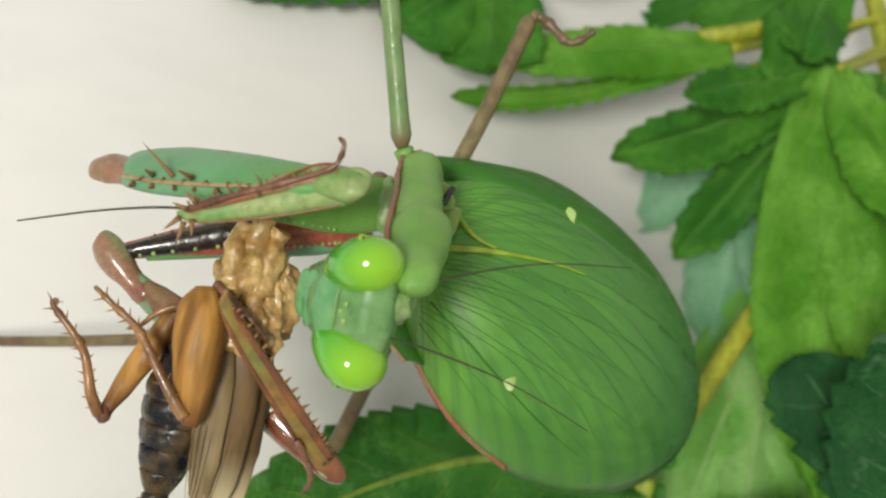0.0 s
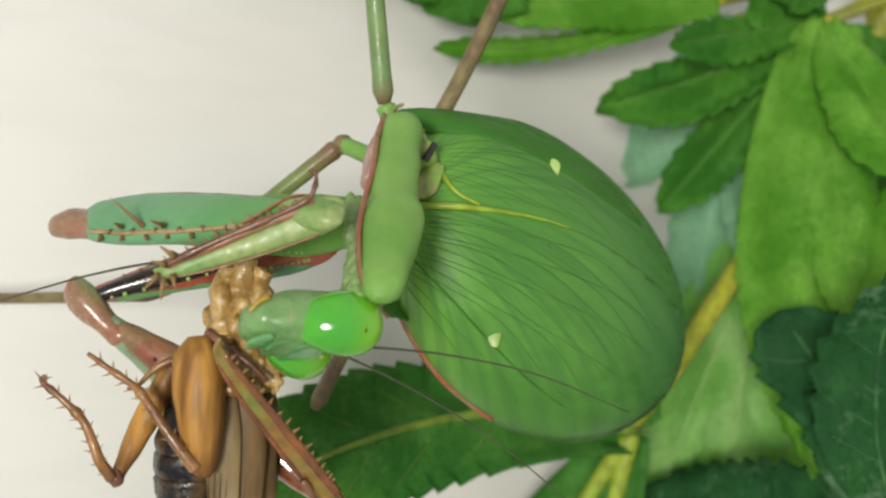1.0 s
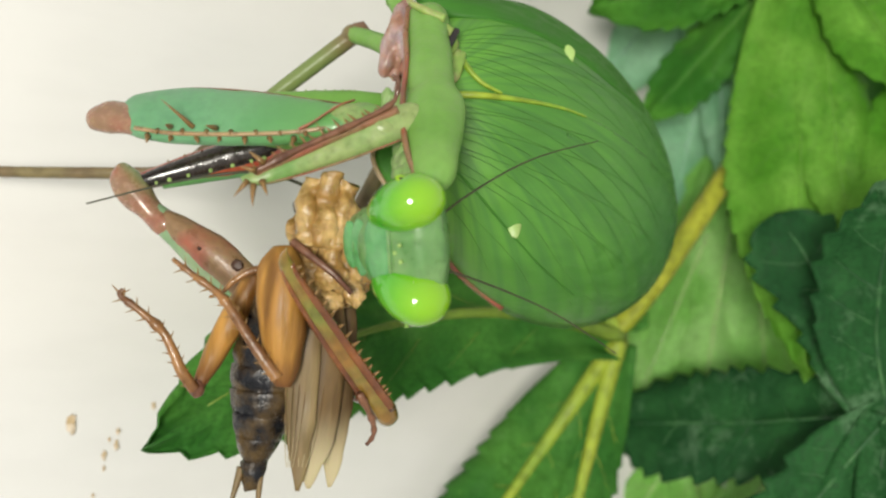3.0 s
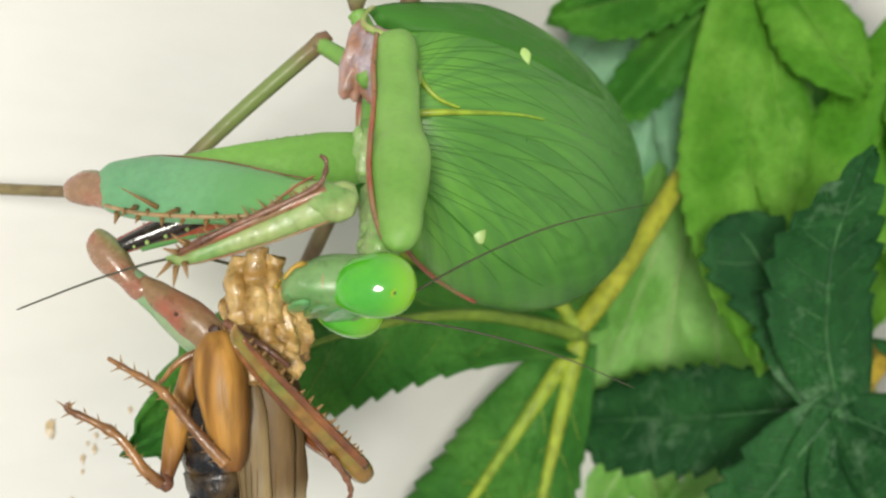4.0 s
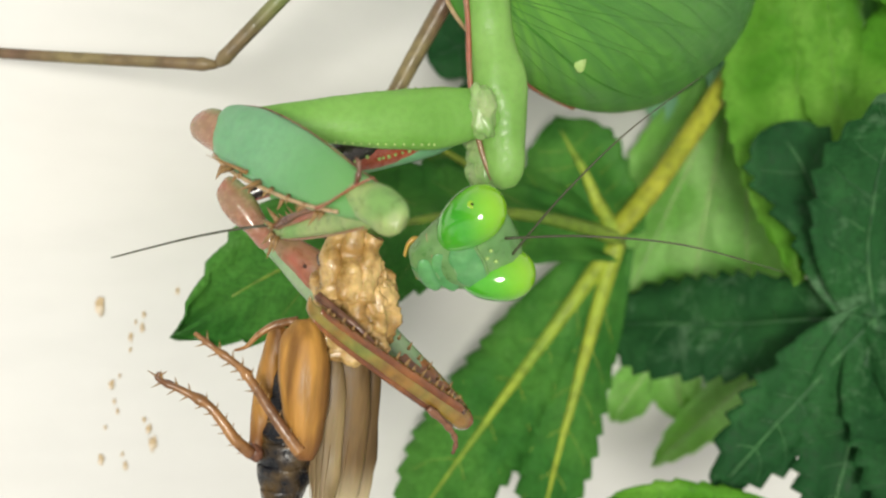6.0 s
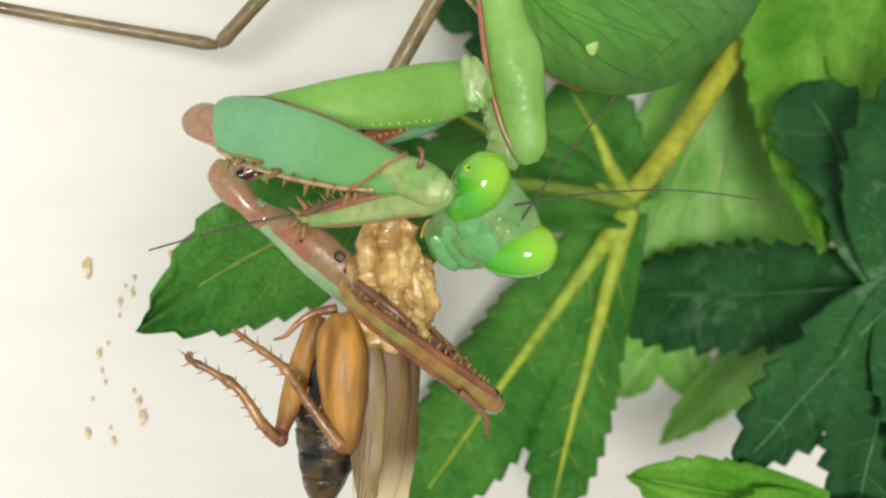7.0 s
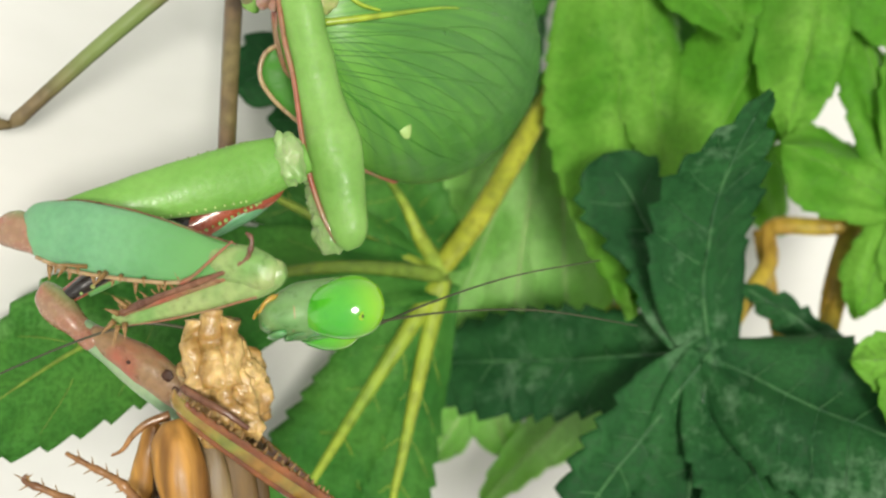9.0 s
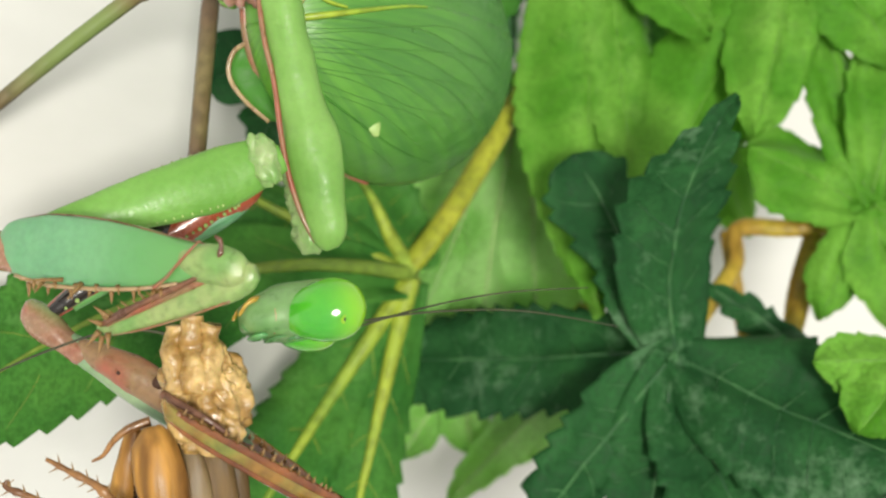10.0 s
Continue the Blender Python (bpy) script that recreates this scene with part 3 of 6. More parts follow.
EGG_C, EGG_A, EGG_B, EGG_T, EGG_D = V(7.2, 10.75, -6.1), 12.2, 11.0, 9.4, 9.0
EGG_U, EGG_W = V(0.687, 0, -0.727), V(0.727, 0, 0.687)
EGG_TAPER = 0.07


def egg(rho, a, lift=0.0, back=False):
    """A point on the swollen, leaf-shaped back of the abdomen."""
    c, s = math.cos(a), math.sin(a)
    h = max(0.0, 1 - rho ** 2.3) ** 0.6
    p = rho * EGG_A * c
    q = rho * (EGG_B if s < 0 else EGG_T) * s * (1 + EGG_TAPER * rho * c)
    return EGG_C + EGG_U * p + EGG_W * q + V(0, (0.35 if back else -1.0) * EGG_D * h + 0.53 * p + 0.454 * q - lift, 0)


def egg_rho(x, z):
    d = V(x, 0, z) - V(EGG_C.x, 0, EGG_C.z)
    p = d.dot(EGG_U) / EGG_A
    q = d.dot(EGG_W) / (1 + EGG_TAPER * p)
    q /= EGG_B if q < 0 else EGG_T
    return math.hypot(p, q), math.atan2(q, p)


def egg_xz(x, z, lift=0.0):
    """The same surface over a place given across and up."""
    rho, a = egg_rho(x, z)
    return egg(min(0.985, rho), a, lift)


bm = bmesh.new()
N_A, N_R = 64, 18
for back in (False, True):
    rings = [[bm.verts.new(egg(max(k / N_R, 0.0006), 2 * math.pi * j / N_A, -0.25 if not back else 0, back)) for j in range(N_A)] for k in range(N_R + 1)]
    for r0, r1 in zip(rings, rings[1:]):
        for j in range(N_A):
            bm.faces.new((r0[j], r0[(j + 1) % N_A], r1[(j + 1) % N_A], r1[j]))
    bm.faces.new(rings[0])
bmesh.ops.remove_doubles(bm, verts=bm.verts, dist=0.004)
abdomen = part("abdomen", bm, M_WING_IN, mantis, "swollen green abdomen")


def wing_edge(x):
    """Height of the free edge of the lower wing."""
    return -4.2 - 0.02 * (x + 1) - 0.055 * max(0, x - 6) ** 1.7


def wing(name, lower, lift):
    bm = bmesh.new()
    cols, rows = 46, 40
    grid = {}
    for k in range(rows + 1):
        for j in range(N_A + 1):
            rho, a = max(k / rows, 0.0006), 2 * math.pi * j / N_A
            p = egg(rho * 1.0, a, lift)
            grid[k, j] = p
    keep = (lambda p: p.z < wing_edge(p.x)) if lower else (lambda p: p.z > wing_edge(p.x) - 2.5)
    verts = {}
    for k in range(rows):
        for j in range(N_A):
            quad = [(k, j), (k, (j + 1) % N_A), (k + 1, (j + 1) % N_A), (k + 1, j)]
            if not any(keep(grid[q]) for q in quad):
                continue
            for q in quad:
                if q not in verts:
                    p = grid[q]
                    if lower and not keep(p):
                        p = egg_xz(p.x, wing_edge(p.x), lift)
                    verts[q] = bm.verts.new(p)
            bm.faces.new([verts[q] for q in quad])
    return part(name, bm, M_WING, abdomen, "leaf-veined green fore wing")


upper = wing("wing", False, 0.12)
lower = wing("wing", True, 0.42)
for ob in (upper, lower):
    ob.modifiers.new("thickness", "SOLIDIFY").thickness = 0.00016
# yellow free edge and veins
part("wing_rim", tube(bmesh.new(), [egg_xz(x, wing_edge(x) - 0.05, 0.5) for x in (-1.2, 1, 3, 5, 7, 8.5)], (0.26, 0.06), 8), M_YELLOW, abdomen, "yellow wing edge")
def wing_veins(parent, root, angles, droop, step, ok, lift):
    for i, a0 in enumerate(angles):
        pts = []
        for k in range(14):
            r = 0.4 + 1.5 * k
            a = a0 + droop * (k / 13) ** 1.5 * (1.2 - 0.5 * i / len(angles)) + 0.03 * math.sin(2.3 * i + 0.9 * k)
            x, z = root[0] + r * math.cos(a), root[1] - step * i + r * math.sin(a)
            if egg_rho(x, z)[0] < 0.97 and ok(x, z):
                p = egg_xz(x, z, lift)
                n = (egg_xz(x + 0.2, z, lift) - egg_xz(x - 0.2, z, lift)).cross(egg_xz(x, z + 0.2, lift) - egg_xz(x, z - 0.2, lift)).normalized()
                pts.append(p + n * math.copysign(0.012, -n.y))
        if len(pts) > 2:
            part("wing_vein", tube(bmesh.new(), pts, (0.030, 0.016), 5, 3), M_WVEIN, parent)


wing_veins(lower, (-2.6, -4.5), [-0.02, -0.05, -0.08, -0.12, -0.15, -0.20, -0.24, -0.30, -0.35, -0.42, -0.50, -0.60, -0.74, -0.90], -0.24, 0.30, lambda x, z: z < wing_edge(x) - 0.25, 0.42)
wing_veins(upper, (-1.2, -0.2), [0.30, 0.22, 0.15, 0.08, 0.02, -0.05, -0.12, -0.19, -0.27], -0.50, 0.20, lambda x, z: z > wing_edge(x) + 0.25, 0.12)
part("wing_fold", tube(bmesh.new(), [egg_xz(x, z, 0.44) for x, z in ((-1.6, -7.6), (0.8, -10.0), (3.2, -12.4), (5.8, -14.6), (8.2, -16.0))], (0.10, 0.04), 6), M_COSTA, lower, "dark crease along the wing")
for x, z, ob, lf in ((3.55, -12.2, lower, 0.45), (7.5, -0.3, upper, 0.15)):
    bm = bmesh.new()
    p = egg_xz(x, z, lf)
    blob(bm, p, (0.42, 0.10, 0.62), 3, 0.2, 1.5)
    part("wing_spot", bm, M_SPOT, ob, "pale yellow-green wing spot")
part("abdomen_edge", tube(bmesh.new(), [egg(0.99, math.pi * a, 0.05) for a in (-0.86, -0.76, -0.66, -0.56, -0.46, -0.36)], (0.32, 0.25), 8), M_PINK, abdomen, "red-brown body edge")
# hind thorax with its dark mark
part("wing_rim", tube(bmesh.new(), [egg_xz(x, z, 0.25) for x, z in ((-0.2, -1.3), (0.4, -2.4), (1.3, -3.4), (2.6, -4.0))], (0.24, 0.10), 8), M_YELLOW, abdomen, "yellow wing edge")
OUTER = curve_points([(-3.05, 1.15, 3.3), (-1.0, 2.4, 3.85), (2.9, 4.85, 4.2), (5.8, 6.6, 4.15), (9.2, 8.75, 2.95), (11.85, 10.4, 0.8), (14.1, 11.8, -2.2)], 5)
INNER = curve_points([(-2.4, 0, 1.9), (-0.7, 0, 1.5), (2.6, 0, 1.3), (5.4, 0, 0.7), (8.4, 0, -0.4), (11.2, 0, -1.7), (14.0, 0, -2.6)], 5)
bm = bmesh.new()
rows = []
for o, i in zip(OUTER, INNER):
    low = egg_xz(i.x, i.z, 0.2)
    row = []
    for k in range(9):
        u = k / 8
        p = low.lerp(o, u) + V(0, -0.7 * math.sin(math.pi * u), 0)
        if 0 < u < 1:
            p.y = min(p.y, egg_xz(p.x, p.z, 0.22).y)
        row.append(bm.verts.new(p))
    rows.append(row)
for r0, r1 in zip(rows, rows[1:]):
    for k in range(8):
        bm.faces.new((r0[k], r0[k + 1], r1[k + 1], r1[k]))
band = part("wing_band", bm, M_COSTA, abdomen, "darker green front band of the wing")
band.modifiers.new("thickness", "SOLIDIFY").thickness = 0.00016
# hind thorax with its dark mark
bm = bmesh.new()
blob(bm, (-2.3, -0.6, -1.0), (1.7, 1.7, 2.5), 2, 0.25, 2.6, 28, 20)
thorax = part("thorax", bm, M_LILAC, mantis, "lilac and green wing base")
bm = bmesh.new()
blob(bm, (-0.75, -1.5, -2.5), (0.85, 0.4, 1.4), 5, 0.25, 2.4, 22, 16, Matrix.Rotation(radians(28), 3, "Y"))
part("wing_base", bm, M_JOINT, thorax, "yellowish wrinkled wing hinge")
bm = bmesh.new()
blob(bm, (-1.4, -1.9, -0.8), (1.2, 0.5, 1.0), 8, 0.3, 2.2, 22, 16)
part("wing_hinge", bm, M_JOINT, thorax)
part("pale_rim", tube(bmesh.new(), [(-2.6, -0.6, 3.0), (-3.15, -1.6, 2.3), (-3.2, -2.2, 1.5), (-2.4, -2.4, 0.95), (-1.06, -2.6, 0.3)], (0.12, 0.30), 8), M_JOINT, thorax, "pale beige rim of the thorax")
bm = bmesh.new()
blob(bm, (-3.9, -0.8, -0.5), (0.95, 0.9, 2.3), 4, 0.4, 2.0, 30, 24, Matrix.Rotation(radians(14), 3, "Y"))
part("soft_fold", bm, M_LILAC, thorax, "pinkish lilac soft skin")
FLAP = curve_points([(-3.7, 1.8, -5.3), (-4.9, 2.1, -5.8), (-5.5, 2.1, -6.9), (-5.4, 2.1, -8.0), (-4.6, 2.2, -9.4), (-3.4, 2.3, -10.8)], 4)
INSIDE = curve_points([(-1.5, 3.3, -5.2), (-1.7, 3.0, -6.5), (-1.9, 2.8, -7.6), (-2.1, 2.6, -8.7), (-2.2, 2.4, -10.0), (-2.1, 2.2, -11.0)], 4)
bm = bmesh.new()
rows = [[bm.verts.new(a.lerp(b, u / 6) + V(0, -0.35 * math.sin(math.pi * u / 6), 0)) for u in range(7)] for a, b in zip(FLAP, INSIDE)]
for r0, r1 in zip(rows, rows[1:]):
    for k in range(6):
        bm.faces.new((r0[k], r0[k + 1], r1[k + 1], r1[k]))
flap = part("wing_root", bm, M_COSTA, abdomen, "green base of the other fore wing")
flap.modifiers.new("thickness", "SOLIDIFY").thickness = 0.00016
part("wing_rim", tube(bmesh.new(), FLAP[::4], 0.17, 8), M_EDGE, abdomen, "pale beige wing edge")
bm = bmesh.new()
tube(bm, [(-0.95, -2.45, -1.45), (-0.6, -2.5, -0.9), (-0.3, -2.4, -0.3)], (0.30, 0.20), 8)
part("dark_mark", bm, M_BLACK, thorax)

# neck shield
bm = loft(bmesh.new(), [(-1.3, 0, 0, 0.5, 0.7), (-0.4, 0, 0, 1.0, 1.35), (2, 0, 0, 1.1, 1.4), (5, 0, 0.05, 1.1, 1.4), (7.2, 0, 0.1, 1.1, 1.5), (8.6, -0.05, 0.1, 1.3, 1.75), (11, 0, 0.1, 1.3, 1.8), (13.6, 0, 0, 1.1, 1.45), (15.2, 0, 0, 0.8, 1.0), (15.9, 0, 0, 0.3, 0.4)], 24)
rumple(bm, 0.30, 0.42, 2)
pronotum = part("pronotum", bm, M_BODY, mantis, "long green neck shield with a red margin")
part("shield_margin", tube(bmesh.new(), [(-0.8, -0.5, -1.15), (2, -0.55, -1.38), (5, -0.55, -1.35), (8.2, -0.6, -1.6), (11, -0.6, -1.66), (13.6, -0.5, -1.38), (15.3, -0.3, -0.9)], 0.19, 6), M_PINK, pronotum)
# soft throat between the shield and the head
for i in range(5):
    bm = bmesh.new()
    blob(bm, (10.9 + i * 0.95, 1.3, -0.8 - 0.12 * i), (1.35, 1.2, 1.42 - 0.07 * i), i, 0.25, 3.0, 26, 18)
    part("throat_fold", bm, M_NECK, pronotum)

# head
def head_half(z):
    """Half width of the face at a height."""
    keys = ((-4.9, 0.55), (-4.55, 1.40), (-3.2, 1.90), (-1.6, 2.35), (0.0, 2.9), (1.2, 3.3), (2.1, 3.1), (2.65, 2.3), (3.0, 0.9))
    for (z0, w0), (z1, w1) in zip(keys, keys[1:]):
        if z <= z1:
            u = (z - z0) / (z1 - z0)
            return w0 + (w1 - w0) * u
    return 0.4


bm = bmesh.new()
rings = []
for i in range(31):
    z = -4.9 + 7.9 * i / 30
    w = head_half(z)
    d = 0.55 + 1.05 * math.sin(math.pi * min(1, (z + 5.2) / 9.2)) ** 0.8
    if z > 2.2:
        d *= max(0.15, 1 - (z - 2.2) / 1.0)
    d *= 0.86 + 0.14 * min(1, (z + 4.9) / 3.0)
    ring = []
    for j in range(32):
        a = 2 * math.pi * j / 32
        c, sn = math.cos(a), math.sin(a)
        ring.append(V(w * math.copysign(abs(c) ** 0.85, c), d * math.copysign(abs(sn) ** 0.8, sn) * (1.15 if sn > 0 else 1.0) + 0.25 * max(0, z) * 0.3, z + 0.12 * noise.noise(V(c, sn, z))))
    rings.append(ring)
ring_tube(bm, rings)
head = part("head", bm, M_HEAD, mantis, "triangular green head with a glossy face")
def EYE_C(sgn):
    return V(2.30 * sgn, -0.35, 0.65)


for sgn in (-1, 1):
    bm = bmesh.new()
    turn = Matrix.Rotation(radians(20 * sgn), 3, "Y")
    blob(bm, (0, 0, 0), (1.0, 1.0, 1.0), 0, 0, 1, 36, 24)
    for v in bm.verts:
        k = 1 + 0.28 * v.co.z
        v.co = EYE_C(sgn) + turn @ V(v.co.x * 1.50 * k, v.co.y * 1.78 * k, v.co.z * 2.62)
    eye = part("eye", bm, M_EYE, head, "glossy bright green bulging eye")
    d = V(0.76 * sgn, -0.40, 0.52).normalized()
    k = 1 + 0.28 * d.z
    spot = EYE_C(sgn) + turn @ V(d.x * 1.50 * k, d.y * 1.78 * k, d.z * 2.62)
    facing = d.to_track_quat("Y", "Z").to_matrix()
    bm = bmesh.new()
    blob(bm, spot, (0.26, 0.025, 0.30), 0, 0, 1, 18, 10, facing)
    part("pupil_halo", bm, M_HALO, eye, "yellow ring round the dark eye dot")
    bm = bmesh.new()
    blob(bm, spot, (0.11, 0.07, 0.11), 0, 0, 1, 12, 8, facing)
    part("pupil", bm, M_PUPIL, eye)
for name, c, r in (("face_shield", (0, -1.50, -0.35), (1.75, 0.12, 1.15)), ("clypeus", (0, -1.36, -2.1), (1.6, 0.07, 0.95)), ("upper_lip", (0, -1.08, -3.55), (1.35, 0.22, 0.9))):
    bm = bmesh.new()
    blob(bm, c, r, 3, 0.06, 2)
    part(name, bm, M_FACE, head)
for sgn in (-1, 1):
    part("mouth_palp", tube(bmesh.new(), [(1.0 * sgn, 1.0, -3.2), (1.35 * sgn, 0.95, -3.9), (1.3 * sgn, 0.7, -4.6), (0.95 * sgn, 0.2, -5.2)], (0.20, 0.13), 10, 6, 1.0, lambda u: 1 - 0.18 * abs(math.sin(u * 7.9)) ** 8), M_AMBER, head, "amber jointed mouth feeler")
    bm = bmesh.new()
    blob(bm, (0.4 * sgn, -0.3, -4.3), (0.38, 0.5, 0.6), 4, 0.1, 2)
    part("jaw", bm, M_FACE, head)
for line in ([(-1.9, -1.15, 0.35), (-0.9, -1.5, 0.62), (0, -1.58, 0.7), (0.9, -1.5, 0.62), (1.9, -1.15, 0.35)], [(-1.25, -1.2, -1.35), (0, -1.52, -1.22), (1.25, -1.2, -1.35)], [(-0.95, -1.0, -2.9), (0, -1.38, -2.82), (0.95, -1.0, -2.9)]):
    part("face_ridge", tube(bmesh.new(), line, 0.10, 8), M_HEAD, head, "glossy ridge across the face")
for sgn in (-1, 1):
    part("cheek_seam", tube(bmesh.new(), [(1.2 * sgn, -1.12, -2.55), (1.85 * sgn, -0.62, -2.5), (2.05 * sgn, 0.0, -2.45), (1.85 * sgn, 0.75, -2.4)], (0.11, 0.08), 8), M_EDGE, head, "tan seam across the cheek")
for x, z in ((-0.45, 1.35), (0.45, 1.35), (0, 0.95)):
    bm = bmesh.new()
    blob(bm, (x, -1.42, z), (0.13, 0.12, 0.13), 0, 0, 1, 10, 8)
    part("small_eye", bm, M_SPOT, head)


# short muzzle
for ob in [head] + list(head.children_recursive):
    for v in ob.data.vertices:
        if v.co.z < -0.8 * MM:
            v.co.z = -0.8 * MM + (v.co.z + 0.8 * MM) * 0.68


def feeler(length, sag):
    bm = bmesh.new()
    tube(bm, [(0, 0, 0), (length * 0.3, 0, sag), (length * 0.65, 0, sag * 1.2), (length, 0, 0)], (0.085, 0.03), 6, 8)
    return part("antenna", bm, M_ANT, mantis, "long thin dark antenna")


antenna_a, antenna_b = feeler(16.0, 0.7), feeler(15.0, 0.5)

spine_mesh = None


def spine(parent, at, way, length=0.8, radius=0.10):
    """A sharp brown spine on a leg; all share one mesh."""
    global spine_mesh
    if spine_mesh is None:
        bm = bmesh.new()
        rings = [[V(r * math.cos(a * math.pi / 3), r * math.sin(a * math.pi / 3), z) for a in range(6)] for r, z in ((1, 0), (0.7, 3), (0.35, 6), (0.05, 8))]
        ring_tube(bm, rings)
        bmesh.ops.recalc_face_normals(bm, faces=bm.faces)
        spine_mesh = bpy.data.meshes.new("spine")
        bm.to_mesh(spine_mesh)
        bm.free()
        spine_mesh.polygons.foreach_set("use_smooth", [True] * len(spine_mesh.polygons))
        spine_mesh.materials.append(M_SPINE)
    ob = new("spine", spine_mesh)
    ob.parent = parent
    q = Vector(way).to_track_quat("Z", "Y")
    ob.matrix_basis = Matrix.LocRotScale(Vector(at) * MM, q, V(radius * MM, radius * MM, length / 8 * MM))
    return ob


def row_of(parent, name, material, points, size, squash=1.0):
    """Small rounded bumps along a line."""
    line = curve_points(points, 6)
    n = max(2, int((line[-1] - line[0]).length / (size * 2.6)))
    for i in range(n):
        bm = bmesh.new()
        p = line[i * (len(line) - 1) // (n - 1)]
        k = size * (0.8 + 0.4 * ((i * 7) % 5) / 4)
        blob(bm, p, (k, k, k * squash), i, 0.25, 2, 10, 8)
        part(name, bm, material, parent)


def comb(parent, points, way, length, radius, step):
    """A close row of teeth, long and short by turns."""
    line = curve_points(points, 8)
    n = int((line[-1] - line[0]).length / step)
    for i in range(n):
        p = line[i * (len(line) - 1) // max(1, n - 1)]
        spine(parent, p, Vector(way) + V(0.25 * math.sin(3.7 * i), 0, 0), length * (1.0, 0.7)[i % 2] * (0.75 + 0.5 * math.sin(math.pi * i / n)), radius)


def near_foreleg():
    """Coxa, femur and tibia of the near grasping leg, each along its own x."""
    # coxa: x to the elbow, z down in the picture
    secs = [(-2.4, 2.3, 0.2, 0.5, 0.9), (-1.2, 2.1, 0.15, 0.8, 1.5), (0.8, 1.8, 0.2, 0.95, 1.85), (3.5, 1.1, 0.25, 0.95, 1.85), (7, 0.5, 0.15, 0.85, 1.55), (11, 0, 0.0, 0.7, 1.1), (14, 0, 0, 0.5, 0.7), (15.2, 0, 0, 0.3, 0.35)]
    bm = loft(bmesh.new(), secs, 28, 2.0)
    rumple(bm, 0.16, 0.5, 5)
    coxa = part("coxa", bm, M_COXA, mantis, "long green upper foreleg with a beaded ridge")
    row_of(coxa, "coxa_bead", M_SPOT, [(2.0, 0.75, 1.95), (5, 0.3, 1.75), (8, 0, 1.45), (11, -0.2, 1.05)], 0.075)
    row_of(coxa, "ridge_bead", M_TIBIA, [(1.0, 1.4, -1.62), (4, 0.8, -1.58), (8, 0.2, -1.28), (12, -0.1, -0.92), (14.5, -0.1, -0.6)], 0.055)
    bm = blob(bmesh.new(), (-1.2, 1.55, 0.1), (0.95, 0.65, 1.8), 3, 0.25, 2.2, 40, 32)
    rumple(bm, 0.22, 1.3, 4)
    part("shoulder", bm, M_NECK, coxa, "pale wrinkled shoulder skin")
    # femur: x to the knee, z up
    secs = [(0.2, 0, 0.2, 0.35, 0.8), (0.9, 0, 0.15, 0.62, 1.45), (2.2, 0, 0.08, 0.78, 1.88), (4.5, 0, 0.02, 0.85, 2.1), (7.5, 0, -0.08, 0.85, 2.0), (10.5, 0, -0.22, 0.80, 1.68), (13, 0, -0.32, 0.82, 1.2), (14.6, 0, -0.2, 0.75, 1.0), (15.4, 0, -0.1, 0.4, 0.6)]
    bm = loft(bmesh.new(), secs, 28, 2.5)
    rumple(bm, 0.07, 0.8, 3)
    femur = part("femur", bm, M_FEMUR, mantis, "broad blue-green grasping thigh")
    bm = loft(bmesh.new(), [(-1.7, 0, -0.25, 0.3, 0.4), (-1.35, 0, -0.2, 0.6, 0.85), (-0.4, 0, -0.1, 0.78, 1.15), (0.5, 0, -0.25, 0.72, 1.1), (1.3, -0.05, -0.75, 0.6, 0.75), (2.2, -0.05, -1.2, 0.3, 0.35)], 20)
    rumple(bm, 0.12, 0.9, 6)
    troch = part("trochanter", bm, M_ELBOW, femur, "pinkish elbow joint")
    part("femur_edge", tube(bmesh.new(), [(1.2, -0.25, 1.6), (4, -0.3, 2.1), (8, -0.3, 1.86), (12, -0.3, 1.15), (14.2, -0.3, 0.8)], (0.05, 0.05), 5), M_CLAW, femur)
    part("lower_edge", tube(bmesh.new(), [(1.6, -0.45, -1.5), (4, -0.52, -1.95), (7.5, -0.56, -2.0), (10.5, -0.56, -1.82), (12.8, -0.6, -1.45)], (0.13, 0.12), 8), M_EDGE, femur, "tan lower margin")
    part("knee_line", tube(bmesh.new(), [(14.1, -0.55, 0.95), (13.6, -0.86, 0.3), (12.9, -0.95, -0.5), (12.2, -0.88, -1.2), (11.4, -0.72, -1.7)], (0.10, 0.22), 8, 6, 0.5), M_PINK, femur, "red-brown line across the knee")
    bm = loft(bmesh.new(), [(12.6, -0.1, -0.3, 0.5, 0.8), (13.4, -0.12, -0.25, 0.86, 1.08), (15.0, -0.12, -0.3, 0.9, 1.12), (16.2, -0.1, -0.5, 0.72, 1.0), (16.8, -0.08, -0.6, 0.35, 0.6)], 20)
    rumple(bm, 0.14, 0.9, 9)
    part("knee", bm, M_TIBIA, femur, "pale yellow-green knee")
    for x, z, a, ln in ((3.9, -1.7, 0.1, 1.1), (6.6, -1.75, -0.1, 1.4)):
        spine(femur, (x, -0.8, z), (a, -0.75, -0.65), ln, 0.19)
    spine(femur, (5.2, -0.7, -1.6), (-0.52, -0.86, -0.02), 2.5, 0.16)
    for i in range(14):
        spine(femur, (2.4 + i * 0.72, -0.15 - 0.4 * (i % 2), -1.75 - 0.012 * (i % 3)), (0.30 + 0.2 * math.sin(5.1 * i), -0.35, -1), (1.1, 0.6, 0.85, 0.5)[i % 4], (0.22, 0.16)[i % 2])
